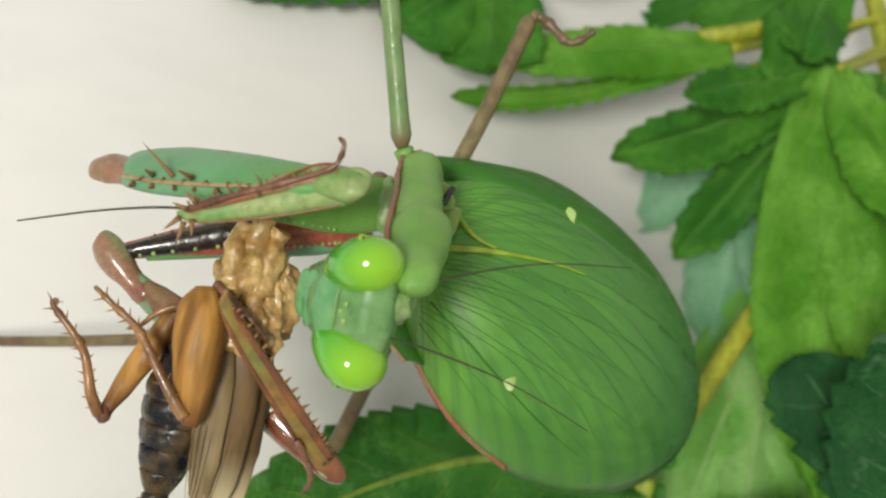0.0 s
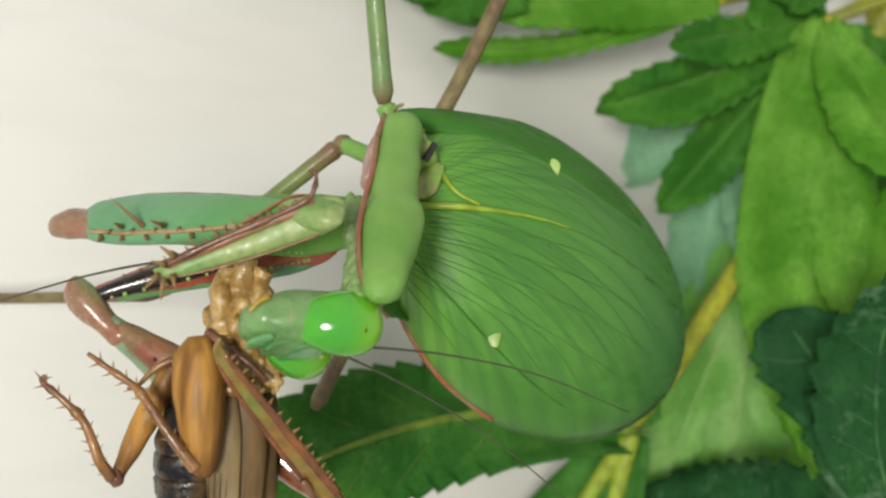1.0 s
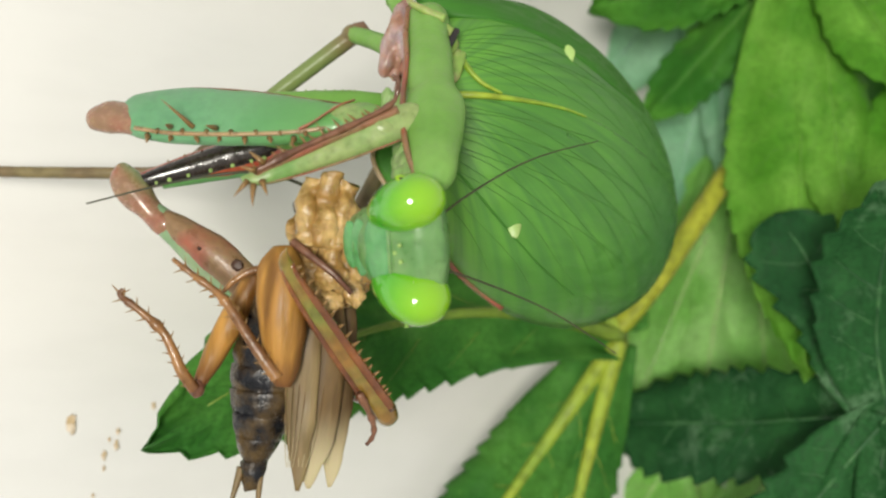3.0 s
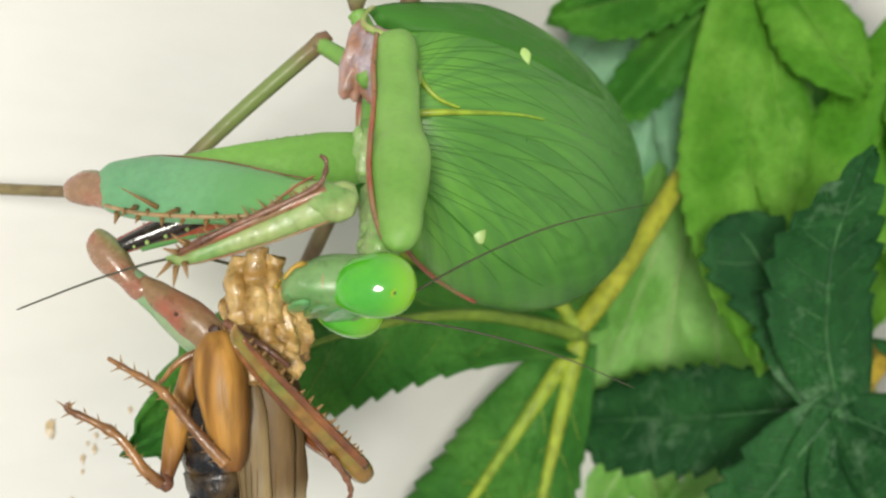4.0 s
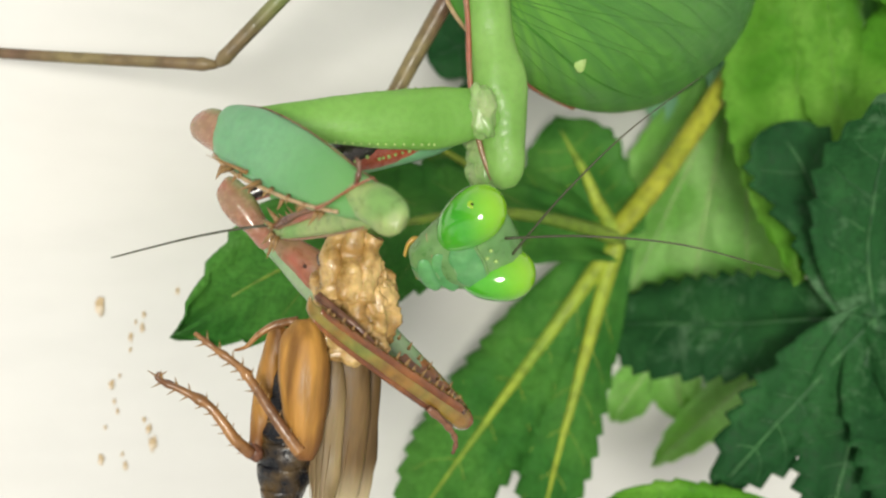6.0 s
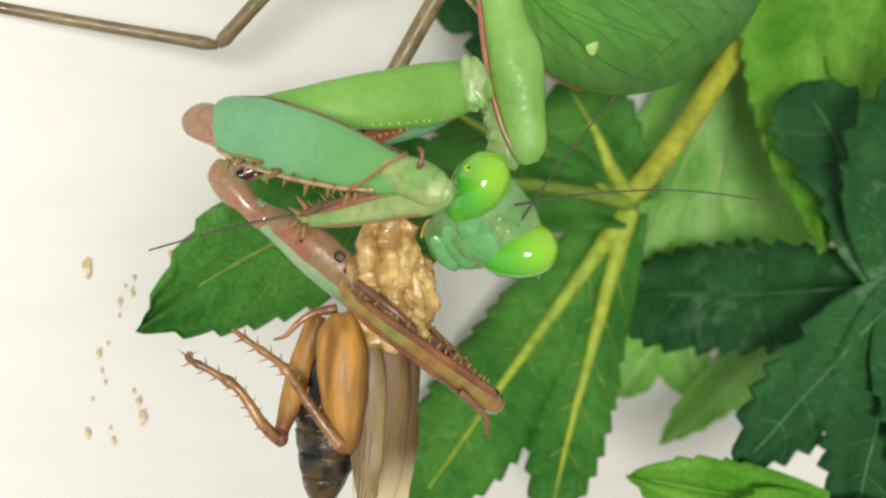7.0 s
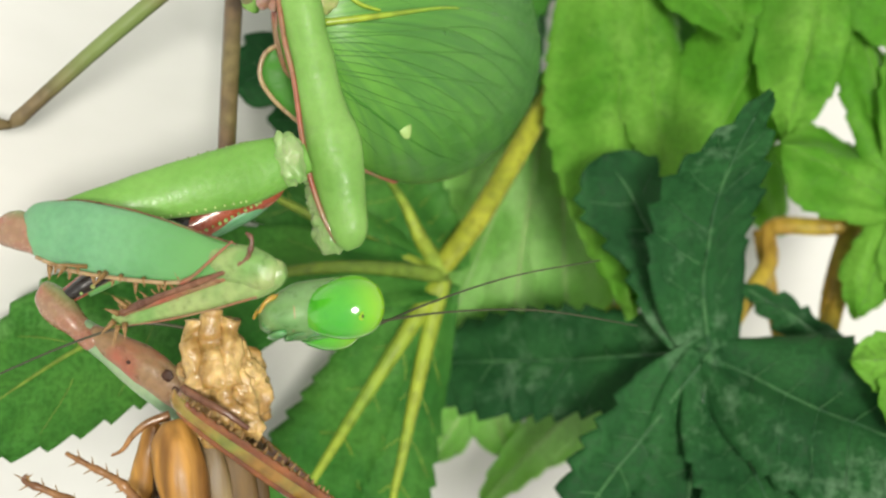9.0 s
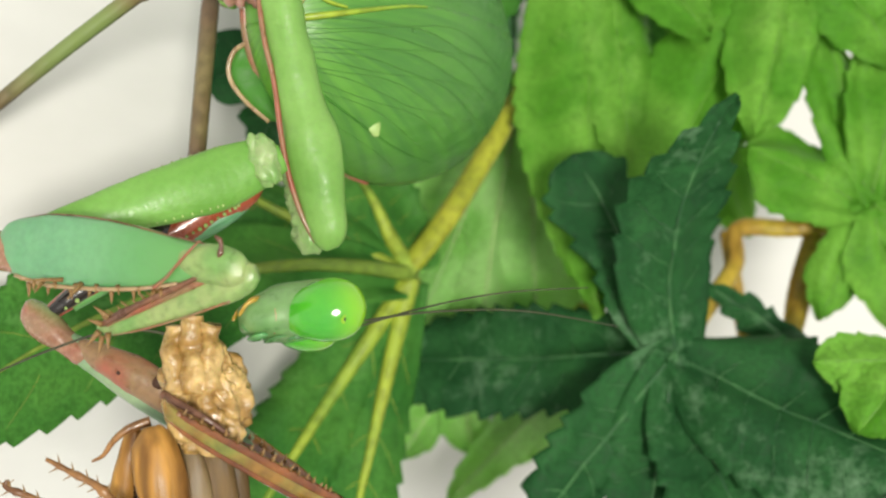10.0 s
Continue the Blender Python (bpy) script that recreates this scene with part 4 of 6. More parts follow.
    # tibia: x to the claw, z down in the picture; broad at the knee
    secs = [(-0.9, 0, 0.0, 0.3, 0.45), (-0.3, -0.02, 0.0, 0.58, 0.85), (1.0, -0.05, 0.08, 0.66, 0.98), (3, 0, 0.1, 0.6, 0.86), (6, 0, 0.02, 0.48, 0.66), (8.4, 0, -0.08, 0.44, 0.58), (9.5, 0, -0.2, 0.30, 0.40), (10.1, -0.05, -0.45, 0.10, 0.14)]
    bm = loft(bmesh.new(), secs, 22, 2.2)
    rumple(bm, 0.08, 0.9, 4)
    tibia = part("tibia", bm, M_TIBIA, mantis, "pale green shin with a red-brown toothed edge")
    part("tibia_stripe", tube(bmesh.new(), [(0.6, -0.42, -0.62), (3.5, -0.42, -0.62), (7, -0.36, -0.50), (9.3, -0.2, -0.42)], (0.34, 0.20), 10), M_PINK, tibia, "red-brown toothed edge of the shin")
    part("tibia_edge", tube(bmesh.new(), [(1.0, -0.45, 0.98), (4, -0.42, 0.88), (7, -0.30, 0.62), (9.2, -0.15, 0.25)], (0.07, 0.06), 6), M_PINK, tibia)
    comb(tibia, [(1.4, -0.45, -0.85), (5, -0.45, -0.80), (9.2, -0.3, -0.62)], (0.45, -0.25, -1), 0.75, 0.11, 0.48)
    for q, w, ln in (((9.7, -0.4, 0.1), (0.5, -0.3, 1), 1.3), ((9.2, -0.5, 0.1), (0.1, -0.4, 1), 1.0), ((9.9, -0.3, -0.2), (1, -0.2, 0.5), 1.2), ((8.7, -0.6, -0.7), (0.6, -0.3, -1), 1.1), ((9.3, -0.6, -0.5), (0.9, -0.3, -0.7), 0.9)):
        spine(tibia, q, w, ln, 0.2)
    # folded foot along the shin
    pts = [(9.4, -0.4, -0.5), (6.5, -0.75, -0.7), (3.2, -0.85, -0.8), (1.0, -0.9, -1.0), (0.3, -0.95, -1.5), (0.0, -0.95, -2.1), (0.2, -0.95, -2.5)]
    part("tarsus", tube(bmesh.new(), pts, (0.19, 0.10), 7, 8, 1.0, lambda u: 1 + 0.45 * abs(math.sin(u * 16)) ** 6), M_CLAW, tibia, "thin jointed foot")
    return coxa, femur, tibia


def far_foreleg():
    """The other grasping leg, seen from its red inner side."""
    coxa_l, tib_l = 16.8, 12.9
    secs = [(0.4, 0.2, 1.1, 0.4, 0.4), (1.4, 0.1, 1.0, 0.8, 0.9), (3.0, 0, 0.8, 1.0, 1.25), (5.0, 0, 0.5, 1.05, 1.35), (coxa_l * 0.5, 0, 0.2, 1.0, 1.3), (coxa_l * 0.75, 0, 0, 0.75, 0.85), (coxa_l * 0.95, 0, 0, 0.5, 0.5), (coxa_l + 0.3, 0, 0, 0.3, 0.3)]
    bm = loft(bmesh.new(), secs, 24, 1.8)
    rumple(bm, 0.16, 0.5, 5)
    coxa = part("coxa", bm, M_RED, mantis, "red inner side of the far upper foreleg")
    bm = loft(bmesh.new(), [(coxa_l * 0.38, -0.6, 0.0, 0.3, 0.5), (coxa_l * 0.46, -0.60, -0.05, 0.62, 0.98), (coxa_l * 0.68, -0.42, 0, 0.6, 0.8), (coxa_l * 0.86, -0.28, 0, 0.5, 0.55), (coxa_l * 0.95, -0.2, 0, 0.3, 0.35)], 14)
    patch = part("black_patch", bm, M_BLACK, coxa, "glossy black patch inside the foreleg")
    row_of(patch, "pale_bead", M_SPOT, [(coxa_l * 0.48, -0.95, 0.75), (coxa_l * 0.88, -0.67, 0.4)], 0.12)
    row_of(coxa, "pale_bead", M_SPOT, [(2.6, -0.75, 1.65), (5, -0.8, 1.45), (7.4, -0.8, 1.15)], 0.12)
    bm = loft(bmesh.new(), [(1.5, 0.2, 1.6, 0.4, 0.4), (4, 0.2, 1.6, 0.8, 0.6), (9, 0.2, 1.0, 0.7, 0.5), (14.5, 0.1, 0.45, 0.4, 0.35)], 12)
    part("coxa_underside", bm, M_FEMUR, coxa, "green outer side of the far foreleg")
    for i in range(12):
        spine(coxa, (2.0 + i * (coxa_l - 4) / 12, -0.5, -1.5 + 0.075 * i), (0.2, -0.3, -1), 0.15, 0.09)
    # femur: x to the knee, z up; waisted behind its first joint
    secs = [(2.0, 0, -0.1, 0.5, 0.6), (3.6, 0, -0.15, 0.72, 0.85), (4.6, 0, -0.15, 0.78, 0.9), (7, 0, -0.05, 0.92, 1.25), (10, 0, 0, 0.92, 1.32), (15, 0, 0, 0.85, 1.15), (18, 0, 0, 0.75, 0.9), (19.3, 0, 0, 0.55, 0.65), (19.8, 0, 0, 0.2, 0.3)]
    femur = part("femur", loft(bmesh.new(), secs, 22, 2.3), M_FAR, mantis, "pale green grasping thigh with a red inner side")
    bm = loft(bmesh.new(), [(-1.3, 0, 0.3, 0.3, 0.35), (-1.0, 0, 0.25, 0.65, 0.8), (-0.1, 0, 0.1, 0.9, 1.08), (1.2, 0, -0.1, 0.85, 0.98), (2.4, -0.05, -0.2, 0.68, 0.74), (3.4, -0.05, -0.15, 0.74, 0.82), (4.3, 0, 0, 0.5, 0.6)], 22)
    rumple(bm, 0.14, 0.8, 8)
    part("trochanter", bm, M_ELBOW, femur, "pinkish swollen elbow joint")
    bm = loft(bmesh.new(), [(2.9, -0.18, 0.05, 0.5, 0.6), (4.4, -0.36, 0.22, 0.70, 0.85), (6.5, -0.55, 0.42, 0.8, 1.12), (9.0, -0.55, 0.4, 0.78, 1.12), (11.0, -0.45, 0.3, 0.6, 0.9), (12.2, -0.3, 0.2, 0.3, 0.5)], 18)
    rumple(bm, 0.10, 0.9, 2)
    inside = part("femur_inside", bm, M_PINK, femur, "red inner side of the thigh")
    bm = loft(bmesh.new(), [(13.2, 0, 0, 0.5, 0.6), (14.2, 0, 0, 0.92, 1.2), (17.5, 0, 0, 0.85, 1.0), (19.4, 0, 0, 0.62, 0.72), (20.0, 0, 0, 0.2, 0.3)], 16)
    rumple(bm, 0.10, 0.9, 5)
    end = part("femur_end", bm, M_RUST, femur, "rust-red glossy end of the thigh")
    for owner, x, z, r in ((inside, 8.6, 0.95, 0.42), (inside, 9.5, 0.55, 0.26), (inside, 10.4, 0.25, 0.30), (inside, 6.2, 0.2, 0.15), (end, 17.2, 0.35, 0.34), (end, 18.4, 0.15, 0.2)):
        bm = bmesh.new()
        blob(bm, (x, -1.385 if owner is inside else -0.91, z), (r * 0.85, 0.05, r * 0.75), 1, 0.35, 2.5)
        part("dark_spot", bm, M_MARK, owner)
    for i in range(12):
        spine(femur, (9.0 + i * 0.85, -0.6, 1.0 - 0.02 * i), (-0.2, -0.5, 1), (0.6, 0.4)[i % 2], 0.13)
    # tibia: x to the claw
    k = tib_l / 9.9
    bm = loft(bmesh.new(), [(-0.5, 0, 0, 0.5, 0.6), (0.4, -0.05, 0, 0.72, 0.78), (2.5 * k, 0, 0.05, 0.66, 0.64), (6 * k, 0, 0, 0.56, 0.52), (8.6 * k, 0, -0.1, 0.42, 0.48), (9.9 * k, 0, -0.25, 0.3, 0.35), (10.4 * k, -0.1, -0.75, 0.08, 0.1)], 16)
    rumple(bm, 0.06, 0.9, 7)
    tibia = part("tibia", bm, M_GOLD, mantis, "glossy golden toothed shin with rust-red edges")
    part("tibia_stripe", tube(bmesh.new(), [(0.5, -0.38, -0.50), (4 * k, -0.38, -0.50), (8 * k, -0.28, -0.42), (9.6 * k, -0.1, -0.45)], (0.34, 0.18), 10), M_RUST, tibia)
    part("tibia_edge", tube(bmesh.new(), [(0.5, -0.32, 0.54), (4 * k, -0.32, 0.54), (8 * k, -0.24, 0.40), (9.6 * k, -0.1, 0.12)], (0.24, 0.12), 10), M_RUST, tibia)
    comb(tibia, [(1.6, -0.5, -0.76), (6, -0.5, -0.74), (12.2, -0.3, -0.60)], (0.45, -0.35, -1), 0.52, 0.13, 0.5)
    pts = [(3.0, -0.8, 0.5), (1.0, -0.9, 0.75), (-0.1, -0.9, 1.2), (-0.5, -0.9, 1.9)]
    part("tarsus", tube(bmesh.new(), pts, (0.22, 0.10), 7, 8, 1.0, lambda u: 1 + 0.45 * abs(math.sin(u * 14)) ** 6), M_CLAW, tibia, "thin jointed foot")
    return coxa, femur, tibia


coxa, femur, tibia = near_foreleg()
coxa_far, femur_far, tibia_far = far_foreleg()


def leg_segment(name, length, r0, r1, material, label):
    bm = bmesh.new()
    tube(bm, [(0, 0, 0), (length * 0.5, 0, 0.15), (length, 0, 0)], (r0, r1), 9, 8, 1.0, lambda u: 1 + 0.18 * math.exp(-((u - 0.03) / 0.04) ** 2) - 0.5 * math.exp(-(u / 0.012) ** 2) + 0.18 * math.exp(-((u - 0.97) / 0.04) ** 2) - 0.5 * math.exp(-((u - 1) / 0.012) ** 2))
    return part(name, bm, material, mantis, label)


leg_base_far = leg_segment("leg_base", 4.0, 0.62, 0.8, M_BODY, "green base of a walking leg")
mid_coxa = leg_segment("leg_base", 6.0, 0.55, 0.72, M_BODY, "green base of a walking leg")
bm = bmesh.new()
blob(bm, (0.1, 0, 0), (0.72, 0.68, 0.68), 1, 0.1)
part("leg_joint", bm, M_LEG, mid_coxa)
mid_femur = leg_segment("walking_thigh", 16.5, 0.50, 0.62, M_LEG_GREEN, "brown and green walking leg")
mid_tibia = leg_segment("walking_shin", 26.0, 0.46, 0.34, M_LEG, "thin brown walking leg")
hind_femur = leg_segment("walking_thigh", 15.0, 0.60, 0.58, M_LEG, "brown walking leg")
mid_femur_far = leg_segment("walking_thigh", 22.0, 0.66, 0.60, M_SAGE, "green walking leg")
hind_femur_far = leg_segment("walking_thigh", 20.0, 0.58, 0.68, M_LEG, "brown walking leg")
bm = bmesh.new()
tube(bm, [(0.0, 0.0, 0.0), (-0.23, -0.11, 0.67), (0.24, -0.41, 1.97), (0.69, -0.6, 3.3), (-0.07, -0.83, 4.13), (-0.82, -1.04, 4.5)], (0.42, 0.20), 8, 6, 1.0, lambda u: 1 + 0.5 * abs(math.sin(u * 15)) ** 8)
part("foot", bm, M_LEG, hind_femur, "jointed brown foot gripping a leaf")


# ---------------------------------------------------------------- cricket
cricket = thing("cricket", "half-eaten brown cricket with exposed pale flesh", "cricket")
def chewed(bm, deep, scale, seed):
    """Pits and creases: pulls the skin in along the borders of small cells."""
    bm.normal_update()
    for v in bm.verts:
        d = noise.voronoi(v.co * scale + V(seed, seed * 2.1, 0))[0]
        v.co += v.normal * (deep * (min(0.35, d[1] - d[0]) / 0.35 - 0.8) + 0.5 * deep * noise.noise(v.co * scale * 2.3))
    return bm


rnd = random.Random(5)
bm = blob(bmesh.new(), (0.3, 0.5, -0.8), (2.8, 1.9, 3.4), 4, 0.25, 1.6, 72, 54)
part("thorax_flesh", chewed(chewed(bm, 0.42, 0.50, 1), 0.13, 1.5, 4), M_MEAT, cricket, "torn tan flesh, wet and lumpy")
for x, y, z, rx, rz, lean in ((-1.0, -1.0, -0.1, 0.85, 1.3, 12), (0.5, -1.35, 0.2, 0.75, 1.2, -8), (1.5, -0.7, -0.4, 0.7, 1.3, -20), (-0.9, -1.2, -2.3, 1.0, 1.1, 25), (0.6, -1.4, -1.9, 1.1, 0.9, -10), (1.7, -0.7, -2.5, 0.8, 1.2, -25), (0.2, -1.1, -3.4, 1.3, 0.7, 6)):
    bm = blob(bmesh.new(), (x, y, z), (rx, 0.42, rz), rnd.uniform(0, 9), 0.3, 1.8, 32, 24, Matrix.Rotation(radians(lean), 3, "Y"))
    part("flesh_plate", chewed(chewed(bm, 0.12, 0.9, x + z), 0.07, 2.2, 3), M_MEAT, cricket, "tan wrinkled plate of the thorax")
for i in range(9):
    a, z = rnd.uniform(-2.7, -0.4), rnd.uniform(-3.4, 1.8)
    r = 2.35 * math.sqrt(max(0.05, 1 - ((z + 0.9) / 3.5) ** 2))
    k = rnd.uniform(0.16, 0.42)
    bm = blob(bmesh.new(), (0.2 + r * math.cos(a), 0.5 + r * 0.82 * math.sin(a), z), (k, k * 0.6, k * rnd.uniform(0.9, 1.8)), i, 0.6, 2.2, 14, 10)
    part("flesh_lump", bm, M_MEAT, cricket)
for x, y, ln in ((-1.0, -0.6, 0.9), (0.0, -0.75, 1.3), (0.95, -0.45, 0.8)):
    bm = tube(bmesh.new(), [(x - 0.1, y - 0.5, -0.4), (x, y - 0.3, 1.2), (x - 0.05, y, 2.4), (x + 0.1, y, 2.6 + ln)], (0.80, 0.66), 22, 9, 1.0, lambda u: 1 + 0.12 * math.sin(u * 9 + x * 3))
    rumple(bm, 0.25, 1.1, 3)
    part("leg_stump", chewed(bm, 0.10, 0.8, x), M_MEAT, cricket, "chewed pale leg base")
# belly of overlapping dark rings
for i in range(8):
    z0 = -3.2 - 1.45 * i
    w0, w1 = (2.3 * math.sin(math.pi * min(0.97, 0.32 + 0.088 * (i + q))) ** 0.7 for q in (0, 1.25))
    xm = -2.3 - 0.13 * i
    rings = []
    for q in range(7):
        u = q / 6
        w = (w0 + (w1 - w0) * u) * (1 + 0.07 * math.sin(math.pi * u)) + 0.06 * (1 - u)
        rings.append([V(xm + w * math.cos(a) * (1 + 0.05 * noise.noise(V(3 * math.cos(a), 3 * math.sin(a), i))), 1.3 + 0.92 * w * math.sin(a), z0 - 1.75 * u + 0.15 * math.cos(a)) for a in (2 * math.pi * j / 28 for j in range(28))])
    bm = bmesh.new()
    ring_tube(bm, rings)
    part("belly_ring", rumple(bm, 0.12, 1.2, i), M_CABD, cricket, "dark mottled ring of the belly")
for dx, ln in ((-0.6, 3.2), (0.5, 3.6)):
    part("tail_feeler", tube(bmesh.new(), [(-3.3 + dx, 1.2, -13.8), (-3.4 + 1.3 * dx, 1.1, -15.2), (-3.5 + 1.7 * dx, 1.0, -13.8 - ln)], (0.30, 0.05), 8), M_CPALE, cricket, "pale tail feeler")
for x0, wide, y, mat, top in ((-0.3, 1.75, 0.3, M_CWING, 2.2), (-0.9, 1.0, -0.25, M_CPALE, 3.2), (0.9, 1.1, 1.3, M_CWING, 2.6)):
    bm = loft(bmesh.new(), [(top, y, 0, 0.25, 0.5 * wide), (top + 2.6, y - 0.25, 0, 0.45, wide), (9.8, y, 0, 0.38, wide * 0.95), (12.5, y + 0.25, 0, 0.24, 0.62 * wide), (14.6, y + 0.4, 0, 0.05, 0.12)], 22)
    bmesh.ops.rotate(bm, verts=bm.verts, cent=(0, 0, 0), matrix=Matrix.Rotation(radians(88), 3, "Y"))
    bmesh.ops.translate(bm, verts=bm.verts, vec=(x0, 0, 0))
    ob = part("cricket_wing", rumple(bm, 0.16, 0.7, x0), mat, cricket, "folded brown translucent wing")
    for q in (-0.6, -0.2, 0.2, 0.6):
        part("wing_nerve", tube(bmesh.new(), [(x0 + q * wide * f, y - 0.55 + 0.3 * abs(q), -z) for z, f in ((top + 1.6, 0.8), (8.6, 0.9), (11.5, 0.65), (13.2, 0.3))], (0.04, 0.025), 5), M_CWING, ob)

def thigh(at, length, half, name="hind_thigh", lean=0.0):
    bm = loft(bmesh.new(), [(-0.2, 0, 0, 0.4, 0.5), (0.8, 0, 0, half * 0.75, half * 0.85), (length * 0.35, 0, 0, half * 0.95, half), (length * 0.65, 0, 0, half * 0.8, half * 0.85), (length * 0.9, 0, 0, half * 0.5, half * 0.55), (length, 0, 0, 0.4, 0.45)], 20)
    bmesh.ops.rotate(bm, verts=bm.verts, cent=(0, 0, 0), matrix=Matrix.Rotation(radians(90 + lean), 3, "Y"))
    bmesh.ops.translate(bm, verts=bm.verts, vec=at)
    rumple(bm, 0.10, 0.8, length)
    ob = part(name, bm, M_THIGH, cricket, "swollen ochre hind thigh")
    return ob


near_thigh = thigh((-2.3, -1.9, -0.7), 7.8, 1.48, lean=-6)
far_thigh = thigh((-4.0, 0.2, -2.5), 7.6, 0.80, lean=24)


knees = []
for at_, r_ in (((-1.5, -1.7, -7.7), 0.50), ((-6.9, 0.0, -9.1), 0.48)):
    bm = bmesh.new()
    blob(bm, at_, (r_, r_, r_ * 1.2), 2, 0.2, 2.5)
    knees.append(part("cricket_knee", bm, M_CLAW, cricket))


def shin(pts, r, label, spines=10):
    ob = part("hind_shin", tube(bmesh.new(), pts, r, 8, 10, 1.0, lambda u: 1 + 0.45 * math.exp(-((u - 0.55) / 0.03) ** 2) + 0.35 * math.exp(-((u - 0.75) / 0.025) ** 2) + 0.3 * math.exp(-((u - 0.88) / 0.02) ** 2)), M_SHIN, cricket, label)
    line = curve_points(pts, 8)
    for i in range(spines):
        p = line[2 + i * (len(line) - 4) // spines]
        q = line[3 + i * (len(line) - 4) // spines]
        t = (q - p).normalized()
        n = V(t.z, 0, -t.x)
        for s in (-1, 1):
            spine(ob, p, t * 0.7 + n * s + V(0, -0.3, 0), 0.75, 0.09)
    return ob


far_shin = shin([(-7.1, -0.3, -9.1), (-7.65, -0.77, -8.01), (-8.04, -0.85, -6.84), (-8.58, -0.92, -5.59), (-9.75, -1.0, -4.34), (-10.77, -1.0, -3.41), (-10.61, -1.0, -3.02)], (0.40, 0.13), "bent spiny brown shin")
near_shin = shin([(-1.8, -2.6, -7.9), (-2.99, -2.77, -6.46), (-4.44, -2.6, -4.67), (-5.46, -2.34, -3.57), (-6.99, -2.18, -2.63), (-8.35, -2.09, -1.78)], (0.40, 0.13), "bent spiny brown shin")
part("front_leg", tube(bmesh.new(), [(-2.8, -0.8, -1.8), (-4.0, -1.1, -2.1), (-4.9, -1.2, -2.7), (-5.6, -1.1, -3.5), (-6.3, -1.0, -3.8)], (0.30, 0.07), 8), M_SHIN, cricket)
part("front_leg", tube(bmesh.new(), [(-1.7, -1.9, -0.2), (-0.6, -2.3, -0.9), (0.8, -2.5, -1.8), (1.9, -2.2, -2.8)], (0.28, 0.16), 8), M_CLAW, cricket)
part("cricket_antenna", tube(bmesh.new(), [(-1.2, -0.2, 3.0), (-4.2, -0.8, 3.6), (-8.5, -1.0, 2.7), (-13.8, -1.0, 0.9)], (0.11, 0.05), 6, 8), M_ANT, cricket, "long thin dark antenna")
bm = bmesh.new()
blob(bm, (-1.6, 0.4, 1.9), (0.55, 0.5, 0.65), 6, 0.3, 2)
part("cricket_eye", bm, M_BLACK, cricket)


# ---------------------------------------------------------------- crumbs on the panel
def crumb(x, z, size, seed):
    bm = bmesh.new()
    blob(bm, (0, 0, 0), (size * 0.8, size * 0.05, size * 1.4), seed, 0.8, 1.5, 28, 18)
    ob = part("crumb", bm, M_CRUMB)
    ob.matrix_basis = Matrix.LocRotScale(V(x, wall_y(x) - 0.15, z) * MM, Euler((0, 0, math.atan(wall_y(x + 0.5) - wall_y(x - 0.5)))), None)
    return tagged(ob, "small brown food crumb stuck to the panel", "crumb", "crumbs on the panel")


for i, (x, z, s) in enumerate(((-35.0, -5.1, 0.52), (-32.3, -5.8, 0.2), (-32.4, -6.9, 0.26), (-33.1, -7.6, 0.24), (-32.8, -6.4, 0.14), (-34.2, -11.3, 0.28), (-33.8, -13.4, 0.2),
                               (-34.0, -12.6, 0.15), (-34.7, -17.1, 0.3), (-31.8, -15.0, 0.3), (-31.5, -16.1, 0.42), (-32.1, -14.2, 0.2), (-33.2, -17.7, 0.26), (-33.4, -16.8, 0.15),
                               (-30.2, -3.9, 0.22), (-34.5, -14.6, 0.14), (-33.1, -8.6, 0.17), (-33.7, -10.6, 0.14))):
    crumb(x, z, s * 0.85, i)


